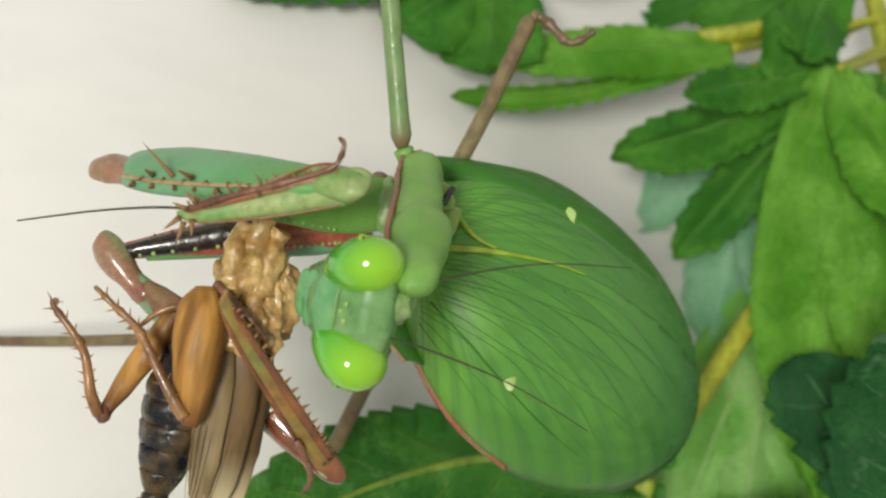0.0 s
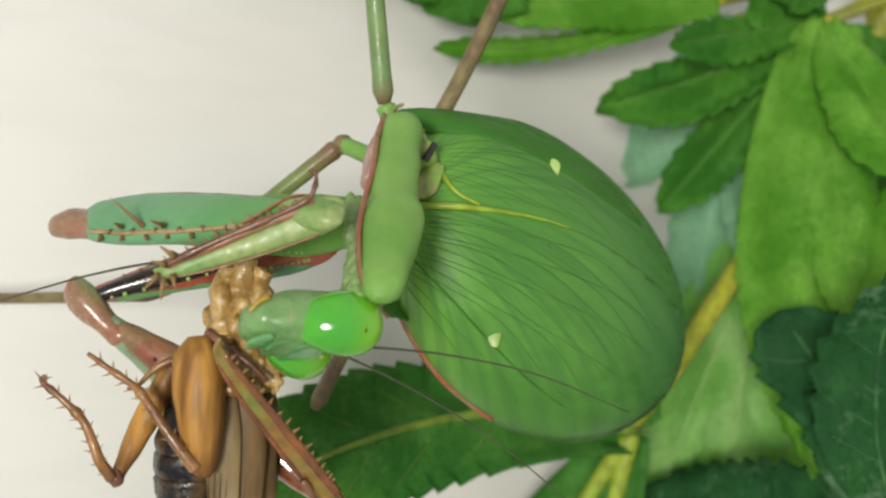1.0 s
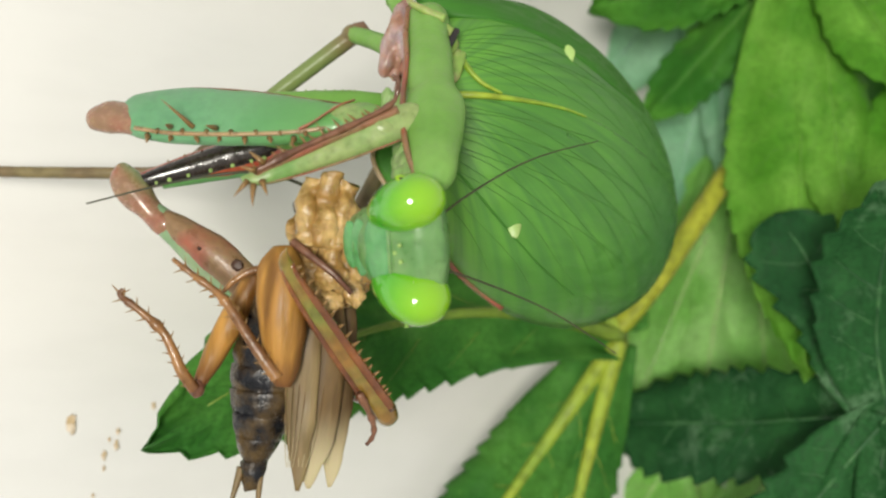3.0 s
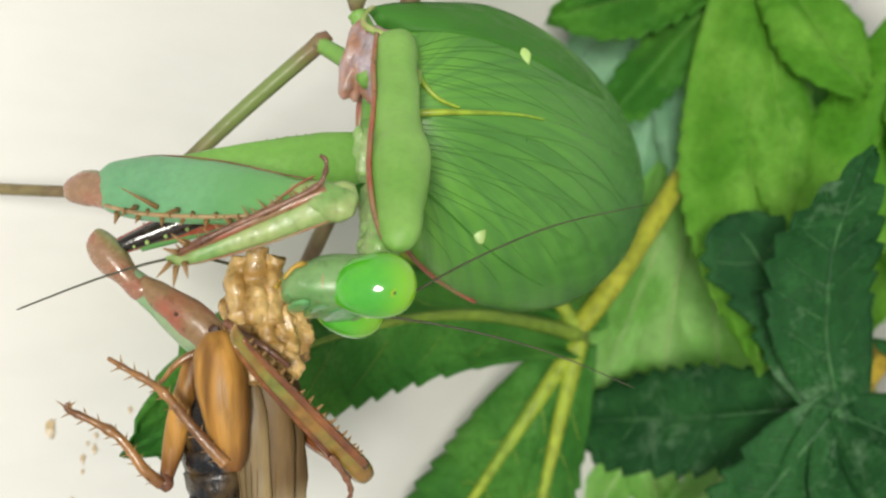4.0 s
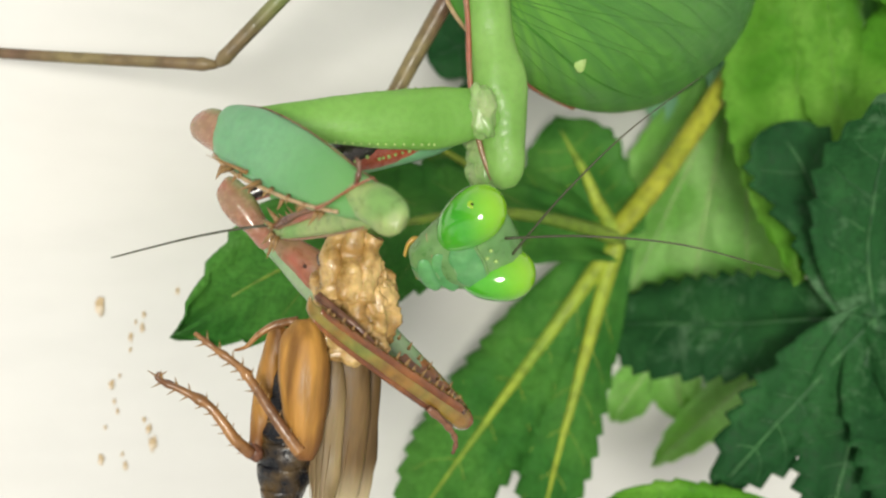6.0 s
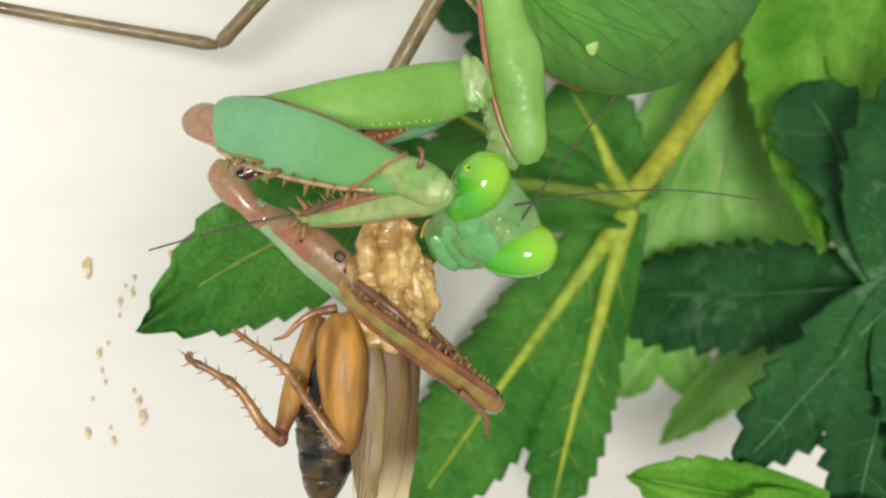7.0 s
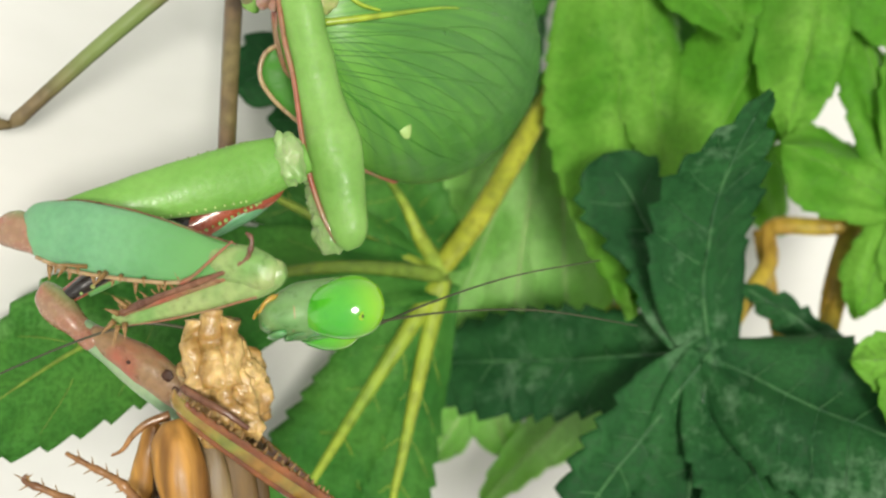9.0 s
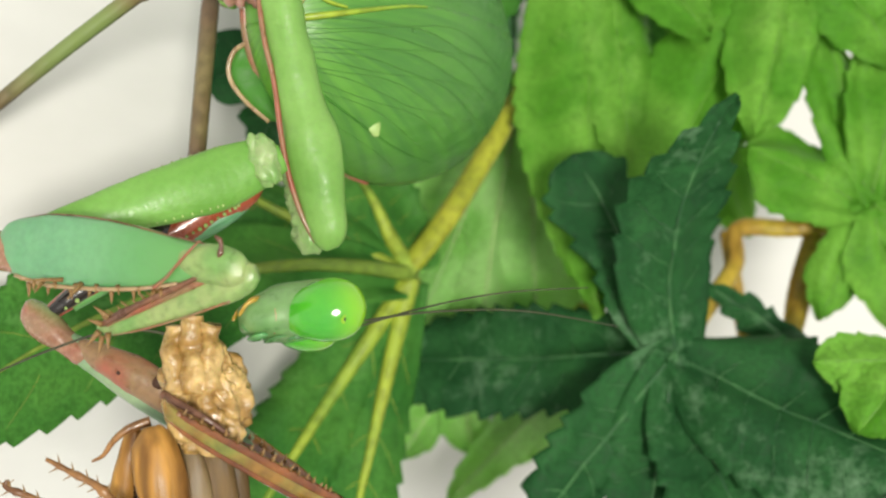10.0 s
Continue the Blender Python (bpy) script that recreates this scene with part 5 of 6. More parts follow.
def motions():
    """Keys every moving part: seconds, place in millimetres, turn in degrees."""
    PRONOTUM_ROWS = [
        (0, -4.15, -20.11, 22.63, -91.0, 35.0, -77.5),
        (0.5, -4.04, -20.25, 22.05, -97.7, 39.8, -81.3),
        (1, -4.70, -18.53, 22.46, -96.3, 46.4, -82.0),
        (1.5, -5.06, -16.81, 22.42, -96.8, 48.6, -84.0),
        (2, -5.06, -16.95, 22.33, -91.3, 49.3, -81.8),
        (2.5, -5.72, -14.93, 21.48, -88.4, 45.3, -81.2),
        (2.7, -5.79, -14.06, 21.42, -87.4, 47.1, -80.4),
        (4, -5.66, -17.48, 19.43, -86.5, 58.7, -82.2),
        (4.5, -6.64, -16.44, 18.86, -99.6, 73.9, -95.2),
        (5, -8.17, -15.83, 18.75, -104.5, 74.7, -99.3),
        (5.5, -6.88, -17.22, 19.89, -78.7, 86.1, -74.2),
        (6, -5.26, -16.54, 19.41, 7.7, 82.3, 12.0),
        (6.2, -5.12, -14.54, 18.05, 4.3, 80.1, 9.5),
        (7.3, -7.48, -9.96, 18.09, 1.4, 77.5, 1.9),
        (7.5, -7.17, -11.11, 17.59, 6.6, 77.9, 5.6),
        (8, -7.38, -9.90, 18.34, -31.4, 76.0, -35.6),
        (8.5, -6.76, -8.10, 18.84, 5.6, 79.5, -0.2),
        (9, -6.55, -7.37, 19.30, 4.3, 78.0, -3.0),
        (9.5, -6.26, -7.42, 19.23, 5.8, 78.2, -2.2),
        (10, -5.87, -7.88, 19.16, 3.5, 77.8, -4.9),
    ]
    COXA_ROWS = [
        (0, -6.22, -24.06, 19.96, 170.8, -6.9, -159.1),
        (0.5, -6.47, -23.94, 17.00, 172.5, -3.5, -159.5),
        (1, -7.91, -22.29, 16.34, 173.9, 0.5, -160.7),
        (1.5, -8.74, -20.60, 15.97, 174.8, 4.8, -162.9),
        (2, -8.43, -20.56, 15.68, 174.8, 4.4, -164.3),
        (2.5, -9.14, -18.55, 15.04, 175.2, 3.8, -165.6),
        (2.7, -8.78, -17.63, 14.83, 175.5, 1.9, -165.3),
        (4, -8.31, -20.72, 12.15, 175.7, 7.4, -168.5),
        (4.5, -9.44, -19.30, 9.47, 176.3, 9.2, -169.0),
        (5, -11.34, -18.94, 9.16, 177.3, 8.2, -168.2),
        (5.5, -9.18, -20.57, 9.57, -179.3, 17.7, -167.8),
        (6, -5.71, -19.78, 8.09, 179.9, 6.4, -167.6),
        (6.2, -5.60, -17.90, 6.71, -179.6, 8.1, -166.8),
        (7.3, -8.91, -13.47, 7.12, -178.7, 12.2, -171.9),
        (7.5, -8.60, -14.38, 6.78, -179.9, 11.2, -173.6),
        (8, -9.10, -13.21, 8.71, -179.3, 14.7, -176.0),
        (8.5, -9.04, -11.38, 8.69, -179.4, 13.3, -178.9),
        (9, -8.44, -10.64, 9.01, -178.9, 15.7, 180.0),
        (9.5, -7.60, -10.62, 8.99, -178.4, 20.8, 179.6),
        (10, -8.07, -11.13, 8.70, -178.2, 20.2, 178.9),
    ]
    FEMUR_ROWS = [
        (0, -20.13, -29.37, 21.76, -48.7, 8.4, -10.0),
        (0.5, -20.49, -29.18, 17.90, -46.7, 3.2, -7.3),
        (1, -22.07, -27.25, 16.21, -45.8, 0.8, -3.9),
        (1.5, -23.03, -25.01, 14.71, -45.5, -3.9, 0.6),
        (2, -22.83, -24.61, 14.54, -45.6, -2.9, -2.3),
        (2.5, -23.64, -22.27, 14.04, -48.6, -0.8, -2.3),
        (2.7, -23.28, -21.45, 14.33, -43.4, 1.0, -0.2),
        (4, -22.89, -23.69, 10.23, -24.4, 5.6, -12.6),
        (4.5, -23.97, -22.13, 7.06, -10.0, 8.7, -29.7),
        (5, -25.88, -21.97, 7.03, -6.6, 14.2, -34.3),
        (5.5, -23.14, -23.60, 5.00, -3.7, 9.5, -26.1),
        (6, -20.27, -22.98, 6.41, -14.7, 18.4, -37.6),
        (6.2, -20.06, -21.28, 4.59, -14.3, 18.5, -35.1),
        (7.3, -23.42, -15.53, 3.95, -5.4, 11.4, -26.4),
        (7.5, -23.22, -16.03, 3.87, -5.7, 13.4, -29.4),
        (8, -23.58, -14.22, 4.90, -2.6, 7.7, -30.3),
        (8.5, -23.64, -11.67, 5.24, -0.2, 7.3, -15.7),
        (9, -22.87, -10.63, 4.94, -1.6, 7.7, -25.3),
        (9.5, -21.62, -10.52, 3.67, 0.7, 1.4, -29.8),
        (10, -22.15, -10.85, 3.52, -0.2, 2.4, -30.3),
    ]
    TIBIA_ROWS = [
        (0, -4.74, -32.10, 19.45, 170.1, 9.4, -177.4),
        (0.5, -4.84, -31.18, 17.02, 171.7, 16.2, -172.6),
        (1, -6.31, -28.32, 16.00, 175.0, 21.0, -165.9),
        (1.5, -7.26, -24.84, 15.79, -178.9, 26.5, -155.2),
        (2, -7.06, -25.25, 15.33, 179.1, 24.4, -160.4),
        (2.5, -7.85, -22.90, 14.27, -179.6, 24.4, -159.9),
        (2.7, -5.57, -21.52, 14.01, -178.6, 24.6, -158.4),
        (4, -7.54, -27.12, 8.68, 174.8, 21.1, -176.0),
        (4.5, -9.70, -29.88, 4.10, 174.0, 12.6, 156.7),
        (5, -13.70, -29.88, 3.00, 174.0, 10.2, 147.2),
        (5.5, -8.90, -30.46, 1.80, 174.0, 12.6, 148.5),
        (6, -9.30, -31.11, 1.60, 174.0, 9.0, 134.1),
        (6.2, -8.30, -29.21, -0.70, 174.0, 7.2, 137.1),
        (7.3, -9.30, -22.41, 0.00, 174.0, 10.8, 147.2),
        (7.5, -9.70, -23.57, -0.70, 174.0, 9.6, 145.3),
        (8, -9.80, -22.11, 2.20, 174.0, 15.7, 147.3),
        (8.5, -8.20, -15.92, 2.30, 174.0, 14.6, 164.3),
        (9, -8.30, -17.31, 2.20, 174.0, 16.3, 155.7),
        (9.5, -7.92, -18.38, 3.27, 174.0, 17.8, 151.9),
        (10, -7.90, -18.82, 1.90, 174.0, 19.4, 148.1),
    ]
    COXA2_ROWS = [
        (0, -7.30, -19.76, 20.18, 173.3, 10.2, -158.9),
        (0.5, -7.40, -19.56, 17.41, 174.8, 11.9, -158.4),
        (1, -8.95, -17.94, 16.69, 176.5, 16.7, -159.3),
        (1.5, -9.80, -16.28, 16.28, 177.1, 19.0, -161.2),
        (2, -9.40, -16.21, 15.92, 177.2, 19.1, -162.7),
        (2.5, -9.86, -14.18, 15.53, 177.8, 18.9, -163.8),
        (2.7, -9.01, -13.12, 15.54, 178.1, 16.9, -163.1),
        (4, -8.59, -16.26, 12.78, 178.4, 21.6, -166.3),
        (4.5, -10.29, -14.84, 10.15, 179.2, 22.8, -166.5),
        (5, -11.63, -14.34, 9.92, -179.1, 24.3, -165.1),
        (5.5, -9.30, -15.90, 10.57, -174.6, 33.0, -163.1),
        (6, -5.42, -15.06, 9.24, -175.8, 24.7, -163.4),
        (6.2, -5.34, -13.19, 7.89, -175.3, 26.0, -162.5),
        (7.3, -8.50, -8.89, 7.89, -175.2, 25.8, -168.0),
        (7.5, -7.95, -9.78, 7.72, -176.3, 26.2, -169.7),
        (8, -8.62, -8.68, 9.45, -175.1, 31.2, -171.9),
        (8.5, -8.22, -6.89, 9.15, -175.2, 30.6, -174.7),
        (9, -7.83, -6.15, 9.41, -174.5, 33.1, -175.8),
        (9.5, -7.83, -6.12, 9.20, -173.4, 39.0, -176.0),
        (10, -7.33, -6.65, 9.13, -173.2, 37.4, -176.3),
    ]
    FEMUR2_ROWS = [
        (0, -22.54, -25.63, 17.23, 6.9, 44.1, 14.4),
        (0.5, -22.51, -25.53, 14.00, 5.4, 41.8, 13.2),
        (1, -23.82, -23.55, 11.93, 4.4, 38.6, 11.5),
        (1.5, -24.66, -21.34, 10.89, 4.1, 37.4, 9.8),
        (2, -24.37, -20.88, 10.49, 3.9, 37.9, 8.1),
        (2.5, -24.94, -18.55, 10.15, 3.3, 40.3, 6.8),
        (2.7, -24.21, -17.73, 10.72, 2.7, 40.9, 6.6),
        (4, -23.59, -19.90, 6.67, 3.2, 40.8, 3.9),
        (4.5, -25.18, -18.40, 3.72, 2.3, 46.8, 2.4),
        (5, -26.25, -18.22, 3.09, 0.3, 45.4, 1.2),
        (5.5, -22.62, -19.94, 1.53, -1.2, 36.9, 0.4),
        (6, -19.88, -19.36, 2.31, -2.7, 42.1, -0.7),
        (6.2, -19.57, -17.67, 0.62, -2.8, 40.7, 0.2),
        (7.3, -23.12, -12.01, 0.67, -2.6, 36.8, -4.3),
        (7.5, -22.60, -12.45, 0.39, -1.4, 38.3, -5.0),
        (8, -22.68, -10.68, 0.86, -1.7, 37.0, -7.6),
        (8.5, -22.45, -8.19, 0.70, -1.4, 34.3, -9.8),
        (9, -21.69, -7.18, 0.35, -1.8, 35.9, -11.5),
        (9.5, -20.71, -7.01, -1.24, -1.1, 31.7, -11.9),
        (10, -20.48, -7.50, -0.96, -1.5, 30.9, -12.5),
    ]
    TIBIA2_ROWS = [
        (0, -9.70, -22.32, 4.40, 128.1, -43.7, -109.5),
        (0.5, -8.59, -22.28, 1.20, 130.4, -44.5, -111.6),
        (1, -8.67, -20.47, -0.42, 135.2, -42.9, -116.0),
        (1.5, -8.42, -18.53, -1.71, 135.1, -42.9, -117.3),
        (2, -8.70, -18.64, -1.84, 135.4, -42.0, -118.7),
        (2.5, -9.14, -16.68, -3.37, 138.1, -40.9, -121.9),
        (2.7, -8.10, -15.88, -3.32, 131.6, -42.2, -115.7),
        (4, -7.90, -18.82, -6.91, 139.6, -38.3, -125.0),
        (4.5, -12.05, -17.85, -10.28, 129.1, -40.4, -116.6),
        (5, -13.90, -17.96, -9.44, 145.1, -32.6, -126.9),
        (5.5, -6.76, -19.84, -10.37, 152.9, -31.0, -132.6),
        (6, -5.60, -19.54, -10.57, 156.0, -29.6, -135.0),
        (6.2, -4.68, -17.63, -12.18, 157.7, -28.1, -134.6),
        (7.3, -5.97, -13.28, -12.19, 156.8, -30.7, -139.9),
        (7.5, -6.07, -13.90, -12.73, 154.3, -31.5, -140.0),
        (8, -6.42, -12.85, -11.49, 153.1, -32.8, -141.4),
        (8.5, -4.62, -11.29, -11.63, 155.3, -32.1, -146.1),
        (9, -4.71, -10.63, -12.18, 153.4, -34.0, -146.3),
        (9.5, -2.87, -10.76, -12.48, 153.5, -32.7, -146.5),
        (10, -2.28, -11.53, -12.13, 158.9, -29.8, -151.6),
    ]
    HEAD_ROWS = [
        (0, -5.20, -31.73, 12.96, 167.4, 69.6, 135.8),
        (0.5, -6.58, -30.99, 10.77, 93.8, 14.1, 140.1),
        (1, -8.00, -28.03, 9.68, 95.1, 13.6, 139.4),
        (1.5, -8.60, -25.86, 9.10, 95.2, 12.6, 138.8),
        (2, -7.97, -26.40, 8.79, 96.8, 11.0, 134.2),
        (2.5, -6.09, -25.37, 7.07, 148.7, 79.3, 119.9),
        (2.7, -5.83, -24.19, 6.59, 137.5, 82.0, 97.6),
        (4, -7.78, -24.74, 3.76, 92.5, 11.4, 116.9),
        (4.5, -10.74, -19.38, 1.25, 94.2, 13.3, 109.5),
        (5, -11.65, -19.29, 0.52, 78.1, 48.1, 85.1),
        (5.5, -8.14, -22.30, 1.26, 42.0, 57.6, 16.7),
        (6, -5.27, -20.42, -0.34, 61.6, 41.9, 64.4),
        (6.2, -4.64, -18.49, -1.45, 61.1, 40.4, 65.2),
        (7.3, -6.79, -15.91, -1.62, 41.1, 51.0, 23.4),
        (7.5, -6.09, -16.66, -2.09, 48.9, 52.1, 23.5),
        (8, -6.96, -13.28, -0.13, 76.9, 9.3, 95.0),
        (8.5, -6.41, -11.61, -0.38, 84.9, 13.4, 103.8),
        (9, -5.49, -12.18, -0.04, 83.7, 11.3, 100.2),
        (9.5, -5.23, -12.24, -0.71, 83.2, 9.7, 101.0),
        (10, -4.69, -13.05, -0.26, 83.2, 10.7, 101.6),
    ]
    CRICKET_ROWS = [
        (0, -12.63, -27.13, 14.79, 8.4, 12.4, 14.8),
        (0.5, -11.63, -26.88, 11.70, 7.1, 7.4, 13.8),
        (1, -12.70, -25.05, 9.89, 6.1, 3.8, 12.6),
        (1.5, -12.67, -22.99, 8.96, 5.8, 3.9, 11.0),
        (2, -13.04, -22.94, 8.55, 5.7, 3.1, 9.4),
        (2.5, -13.41, -20.77, 7.33, 5.2, 2.3, 8.0),
        (2.7, -10.74, -19.64, 7.17, 4.7, 6.0, 8.3),
        (4, -13.20, -22.65, 2.44, 5.1, -1.0, 4.9),
        (4.5, -15.47, -21.37, -1.15, 4.8, -1.2, 3.7),
        (5, -18.82, -21.34, -2.00, 3.7, -2.4, 4.3),
        (5.5, -12.96, -23.06, -2.89, 1.7, -3.1, 4.5),
        (6, -12.03, -22.67, -3.18, 1.0, 3.6, 4.5),
        (6.2, -11.03, -20.82, -4.93, 0.7, 4.8, 5.4),
        (7.3, -12.30, -15.88, -5.03, 0.3, -2.2, 0.5),
        (7.5, -12.44, -16.48, -5.28, 1.4, -4.7, -1.0),
        (8, -12.78, -15.16, -3.48, 1.2, -5.0, -3.4),
        (8.5, -11.60, -13.24, -3.63, 1.0, -4.8, -5.9),
        (9, -11.43, -12.44, -3.89, 0.9, -4.6, -7.2),
        (9.5, -9.88, -12.49, -4.24, 1.2, -4.6, -8.0),
        (10, -10.54, -12.95, -4.39, 0.7, -5.1, -8.4),
    ]
    ABDOMEN_ROWS = [
        (0, -2.75, -15.23, 21.72, -10.0, 1.8, 9.8),
        (0.5, -2.79, -15.02, 21.52, -8.8, 1.8, 9.6),
        (1, -2.94, -14.67, 21.73, -7.3, 1.4, 9.1),
        (1.5, -3.01, -15.02, 21.37, -6.4, 1.0, 9.6),
        (2, -3.34, -14.59, 21.45, -5.4, 0.7, 10.0),
        (2.5, -3.89, -13.64, 20.29, -3.8, 0.2, 10.6),
        (2.7, -3.78, -12.90, 20.61, -3.4, 0.1, 10.6),
        (4, -4.73, -14.36, 19.93, 4.1, -2.8, 7.0),
        (4.5, -4.47, -14.33, 20.29, 8.0, -5.2, 0.9),
        (5, -5.24, -13.61, 21.09, 13.3, -5.8, -5.4),
        (5.5, -3.19, -13.39, 23.26, 12.8, -2.8, -0.1),
        (6, -2.48, -15.15, 23.55, 20.8, -1.7, -0.1),
        (6.2, -2.84, -14.70, 22.93, 21.7, -1.5, -0.5),
        (7.3, -3.75, -11.54, 21.21, 22.2, -0.7, -0.3),
        (7.5, -3.90, -10.97, 21.08, 22.1, -0.6, 0.3),
        (8, -3.38, -9.41, 21.72, 19.1, -1.2, 0.5),
        (8.5, -3.67, -9.37, 22.54, 16.2, -3.5, 1.9),
        (9, -4.60, -6.37, 22.77, 13.0, -9.5, 2.6),
        (9.5, -4.38, -5.56, 22.75, 10.9, -10.4, 2.9),
        (10, -4.76, -6.18, 22.93, 10.8, -10.0, 2.1),
    ]
    MID_COXA_ROWS = [
        (0, -8.15, -15.89, 22.95, -26.4, 45.0, -28.9),
        (0.5, -8.78, -16.14, 21.80, -6.8, 28.3, -14.0),
        (1, -9.84, -14.51, 22.59, -14.8, 27.8, -27.7),
        (1.5, -10.34, -12.71, 22.63, -23.6, 24.2, -45.0),
        (2, -10.36, -12.74, 22.58, -22.7, 25.6, -43.7),
        (2.5, -11.34, -10.66, 21.74, -25.1, 24.5, -48.3),
        (2.7, -11.59, -9.82, 21.77, -20.5, 21.3, -46.4),
        (4, -11.38, -13.09, 21.06, -22.3, 34.0, -37.5),
        (4.5, -12.00, -12.01, 21.62, -19.8, 31.8, -36.9),
        (5, -12.89, -11.37, 21.86, -15.4, 29.4, -30.7),
        (5.5, -12.28, -12.69, 21.71, 0.8, 2.9, -13.3),
        (6, -15.74, -12.33, 19.39, 6.2, -12.5, -18.2),
        (6.2, -15.82, -10.52, 18.58, 8.6, -13.3, -25.4),
        (7.3, -19.46, -5.06, 16.93, 6.0, -10.0, -29.1),
        (7.5, -19.00, -5.91, 16.96, 6.1, -10.3, -25.1),
        (8, -16.95, -4.37, 19.24, 2.9, -3.3, -28.7),
        (8.5, -15.83, -2.20, 21.52, -1.9, 4.4, -41.7),
        (9, -15.19, -1.27, 21.41, -2.2, 5.3, -38.3),
        (9.5, -15.25, -1.17, 21.37, -1.4, 5.4, -34.1),
        (10, -15.05, -1.51, 20.99, -0.2, 1.9, -37.5),
    ]
    LEG_BASE2_ROWS = [
        (0, -5.99, -17.73, 24.67, 61.4, 56.2, 76.3),
        (0.5, -6.06, -17.90, 24.35, 61.5, 50.3, 78.0),
        (1, -6.45, -16.07, 24.75, 39.0, 69.3, 51.3),
        (1.5, -6.91, -14.33, 24.75, -52.7, 65.0, -46.3),
        (2, -7.03, -14.46, 24.72, -40.6, 71.8, -34.3),
        (2.5, -8.09, -12.42, 23.74, -52.0, 58.2, -50.5),
        (2.7, -8.25, -11.55, 23.70, -46.5, 52.2, -47.5),
        (4, -8.56, -15.00, 22.64, 12.7, 70.1, 16.6),
        (4.5, -8.56, -13.87, 22.55, -19.2, 62.6, -20.0),
        (5, -9.72, -13.23, 23.26, -3.7, 56.8, -2.4),
        (5.5, -9.32, -14.45, 21.47, -3.8, -22.5, 18.4),
        (6, -7.63, -13.72, 19.81, 28.9, -51.9, -30.0),
        (6.2, -7.33, -11.74, 18.69, 58.6, -50.1, -59.3),
        (7.3, -10.27, -6.98, 18.12, 28.7, -26.3, -50.1),
        (7.5, -9.98, -8.07, 17.66, 27.7, -36.5, -40.9),
        (8, -10.02, -6.75, 18.37, 19.5, -33.7, -34.3),
        (8.5, -9.71, -4.79, 19.15, 29.6, -28.2, -54.8),
        (9, -9.84, -3.93, 19.61, 24.9, -35.1, -45.1),
        (9.5, -9.68, -3.93, 19.71, 17.3, -36.9, -33.9),
        (10, -9.33, -4.35, 19.61, 29.0, -44.8, -45.8),
    ]
    MID_FEMUR_ROWS = [
        (0, -22.82, -15.68, 12.67, 14.7, -35.0, -0.8),
        (0.5, -22.41, -16.03, 12.62, 13.4, -34.0, -0.4),
        (1, -23.18, -14.25, 12.80, 12.9, -36.3, -1.1),
        (1.5, -23.58, -12.11, 12.58, 12.6, -37.2, -2.6),
        (2, -23.48, -11.83, 12.94, 12.4, -36.2, -4.0),
        (2.5, -24.28, -9.54, 12.33, 11.7, -35.9, -4.9),
        (2.7, -24.12, -8.77, 12.80, 11.2, -35.5, -4.8),
        (4, -23.46, -11.24, 11.40, 12.6, -38.3, -8.7),
        (4.5, -23.24, -9.89, 11.52, 13.3, -41.5, -10.7),
        (5, -24.07, -9.52, 10.90, 12.4, -44.0, -9.4),
        (5.5, -23.09, -11.26, 12.11, 9.3, -41.4, -7.5),
        (6, -23.50, -10.79, 12.12, 11.5, -42.6, -11.2),
        (6.2, -23.48, -9.13, 11.16, 11.5, -43.7, -10.3),
        (7.3, -25.79, -3.08, 10.58, 12.8, -43.8, -17.3),
        (7.5, -25.81, -3.65, 10.57, 12.9, -41.7, -18.4),
        (8, -26.04, -1.70, 12.10, 8.9, -37.0, -16.4),
        (8.5, -26.62, 1.06, 12.76, 7.6, -37.8, -16.8),
        (9, -26.27, 2.28, 12.51, 7.2, -37.4, -17.8),
        (9.5, -26.92, 2.64, 12.79, 6.9, -34.9, -18.1),
        (10, -26.99, 2.37, 12.06, 6.3, -35.4, -18.0),
    ]
    MID_TIBIA_ROWS = [
        (0, -22.82, -15.68, 12.67, 171.8, -2.1, 166.5),
        (0.5, -22.41, -16.03, 12.62, 173.2, -2.1, 165.9),
        (1, -23.18, -14.25, 12.80, 174.1, -1.8, 169.3),
        (1.5, -23.58, -12.11, 12.58, 174.7, -2.4, 173.8),
        (2, -23.48, -11.83, 12.94, 174.5, -1.6, 174.5),
        (2.5, -24.28, -9.54, 12.33, 175.2, -3.0, 179.6),
        (2.7, -24.12, -8.77, 12.80, 175.5, -1.9, -178.7),
        (4, -23.46, -11.24, 11.40, 175.6, -5.0, 175.8),
        (4.5, -23.24, -9.89, 11.52, 175.6, -4.7, 178.8),
        (5, -24.07, -9.52, 10.90, 176.8, -6.2, 179.6),
        (5.5, -23.09, -11.26, 12.11, 178.8, -3.4, 175.8),
        (6, -23.50, -10.79, 12.12, 179.4, -3.4, 176.8),
        (6.2, -23.48, -9.13, 11.16, 179.7, -5.5, -179.5),
        (7.3, -25.79, -3.08, 10.58, 177.8, -7.2, -164.9),
        (7.5, -25.81, -3.65, 10.57, 176.7, -7.3, -166.2),
        (8, -26.04, -1.70, 12.10, 177.3, -3.6, -161.6),
        (8.5, -26.62, 1.06, 12.76, 177.6, -2.0, -155.1),
        (9, -26.27, 2.28, 12.51, 177.2, -2.5, -153.0),
        (9.5, -26.92, 2.64, 12.79, 177.1, -1.9, -151.6),
        (10, -26.99, 2.37, 12.06, 176.4, -3.6, -152.0),
    ]
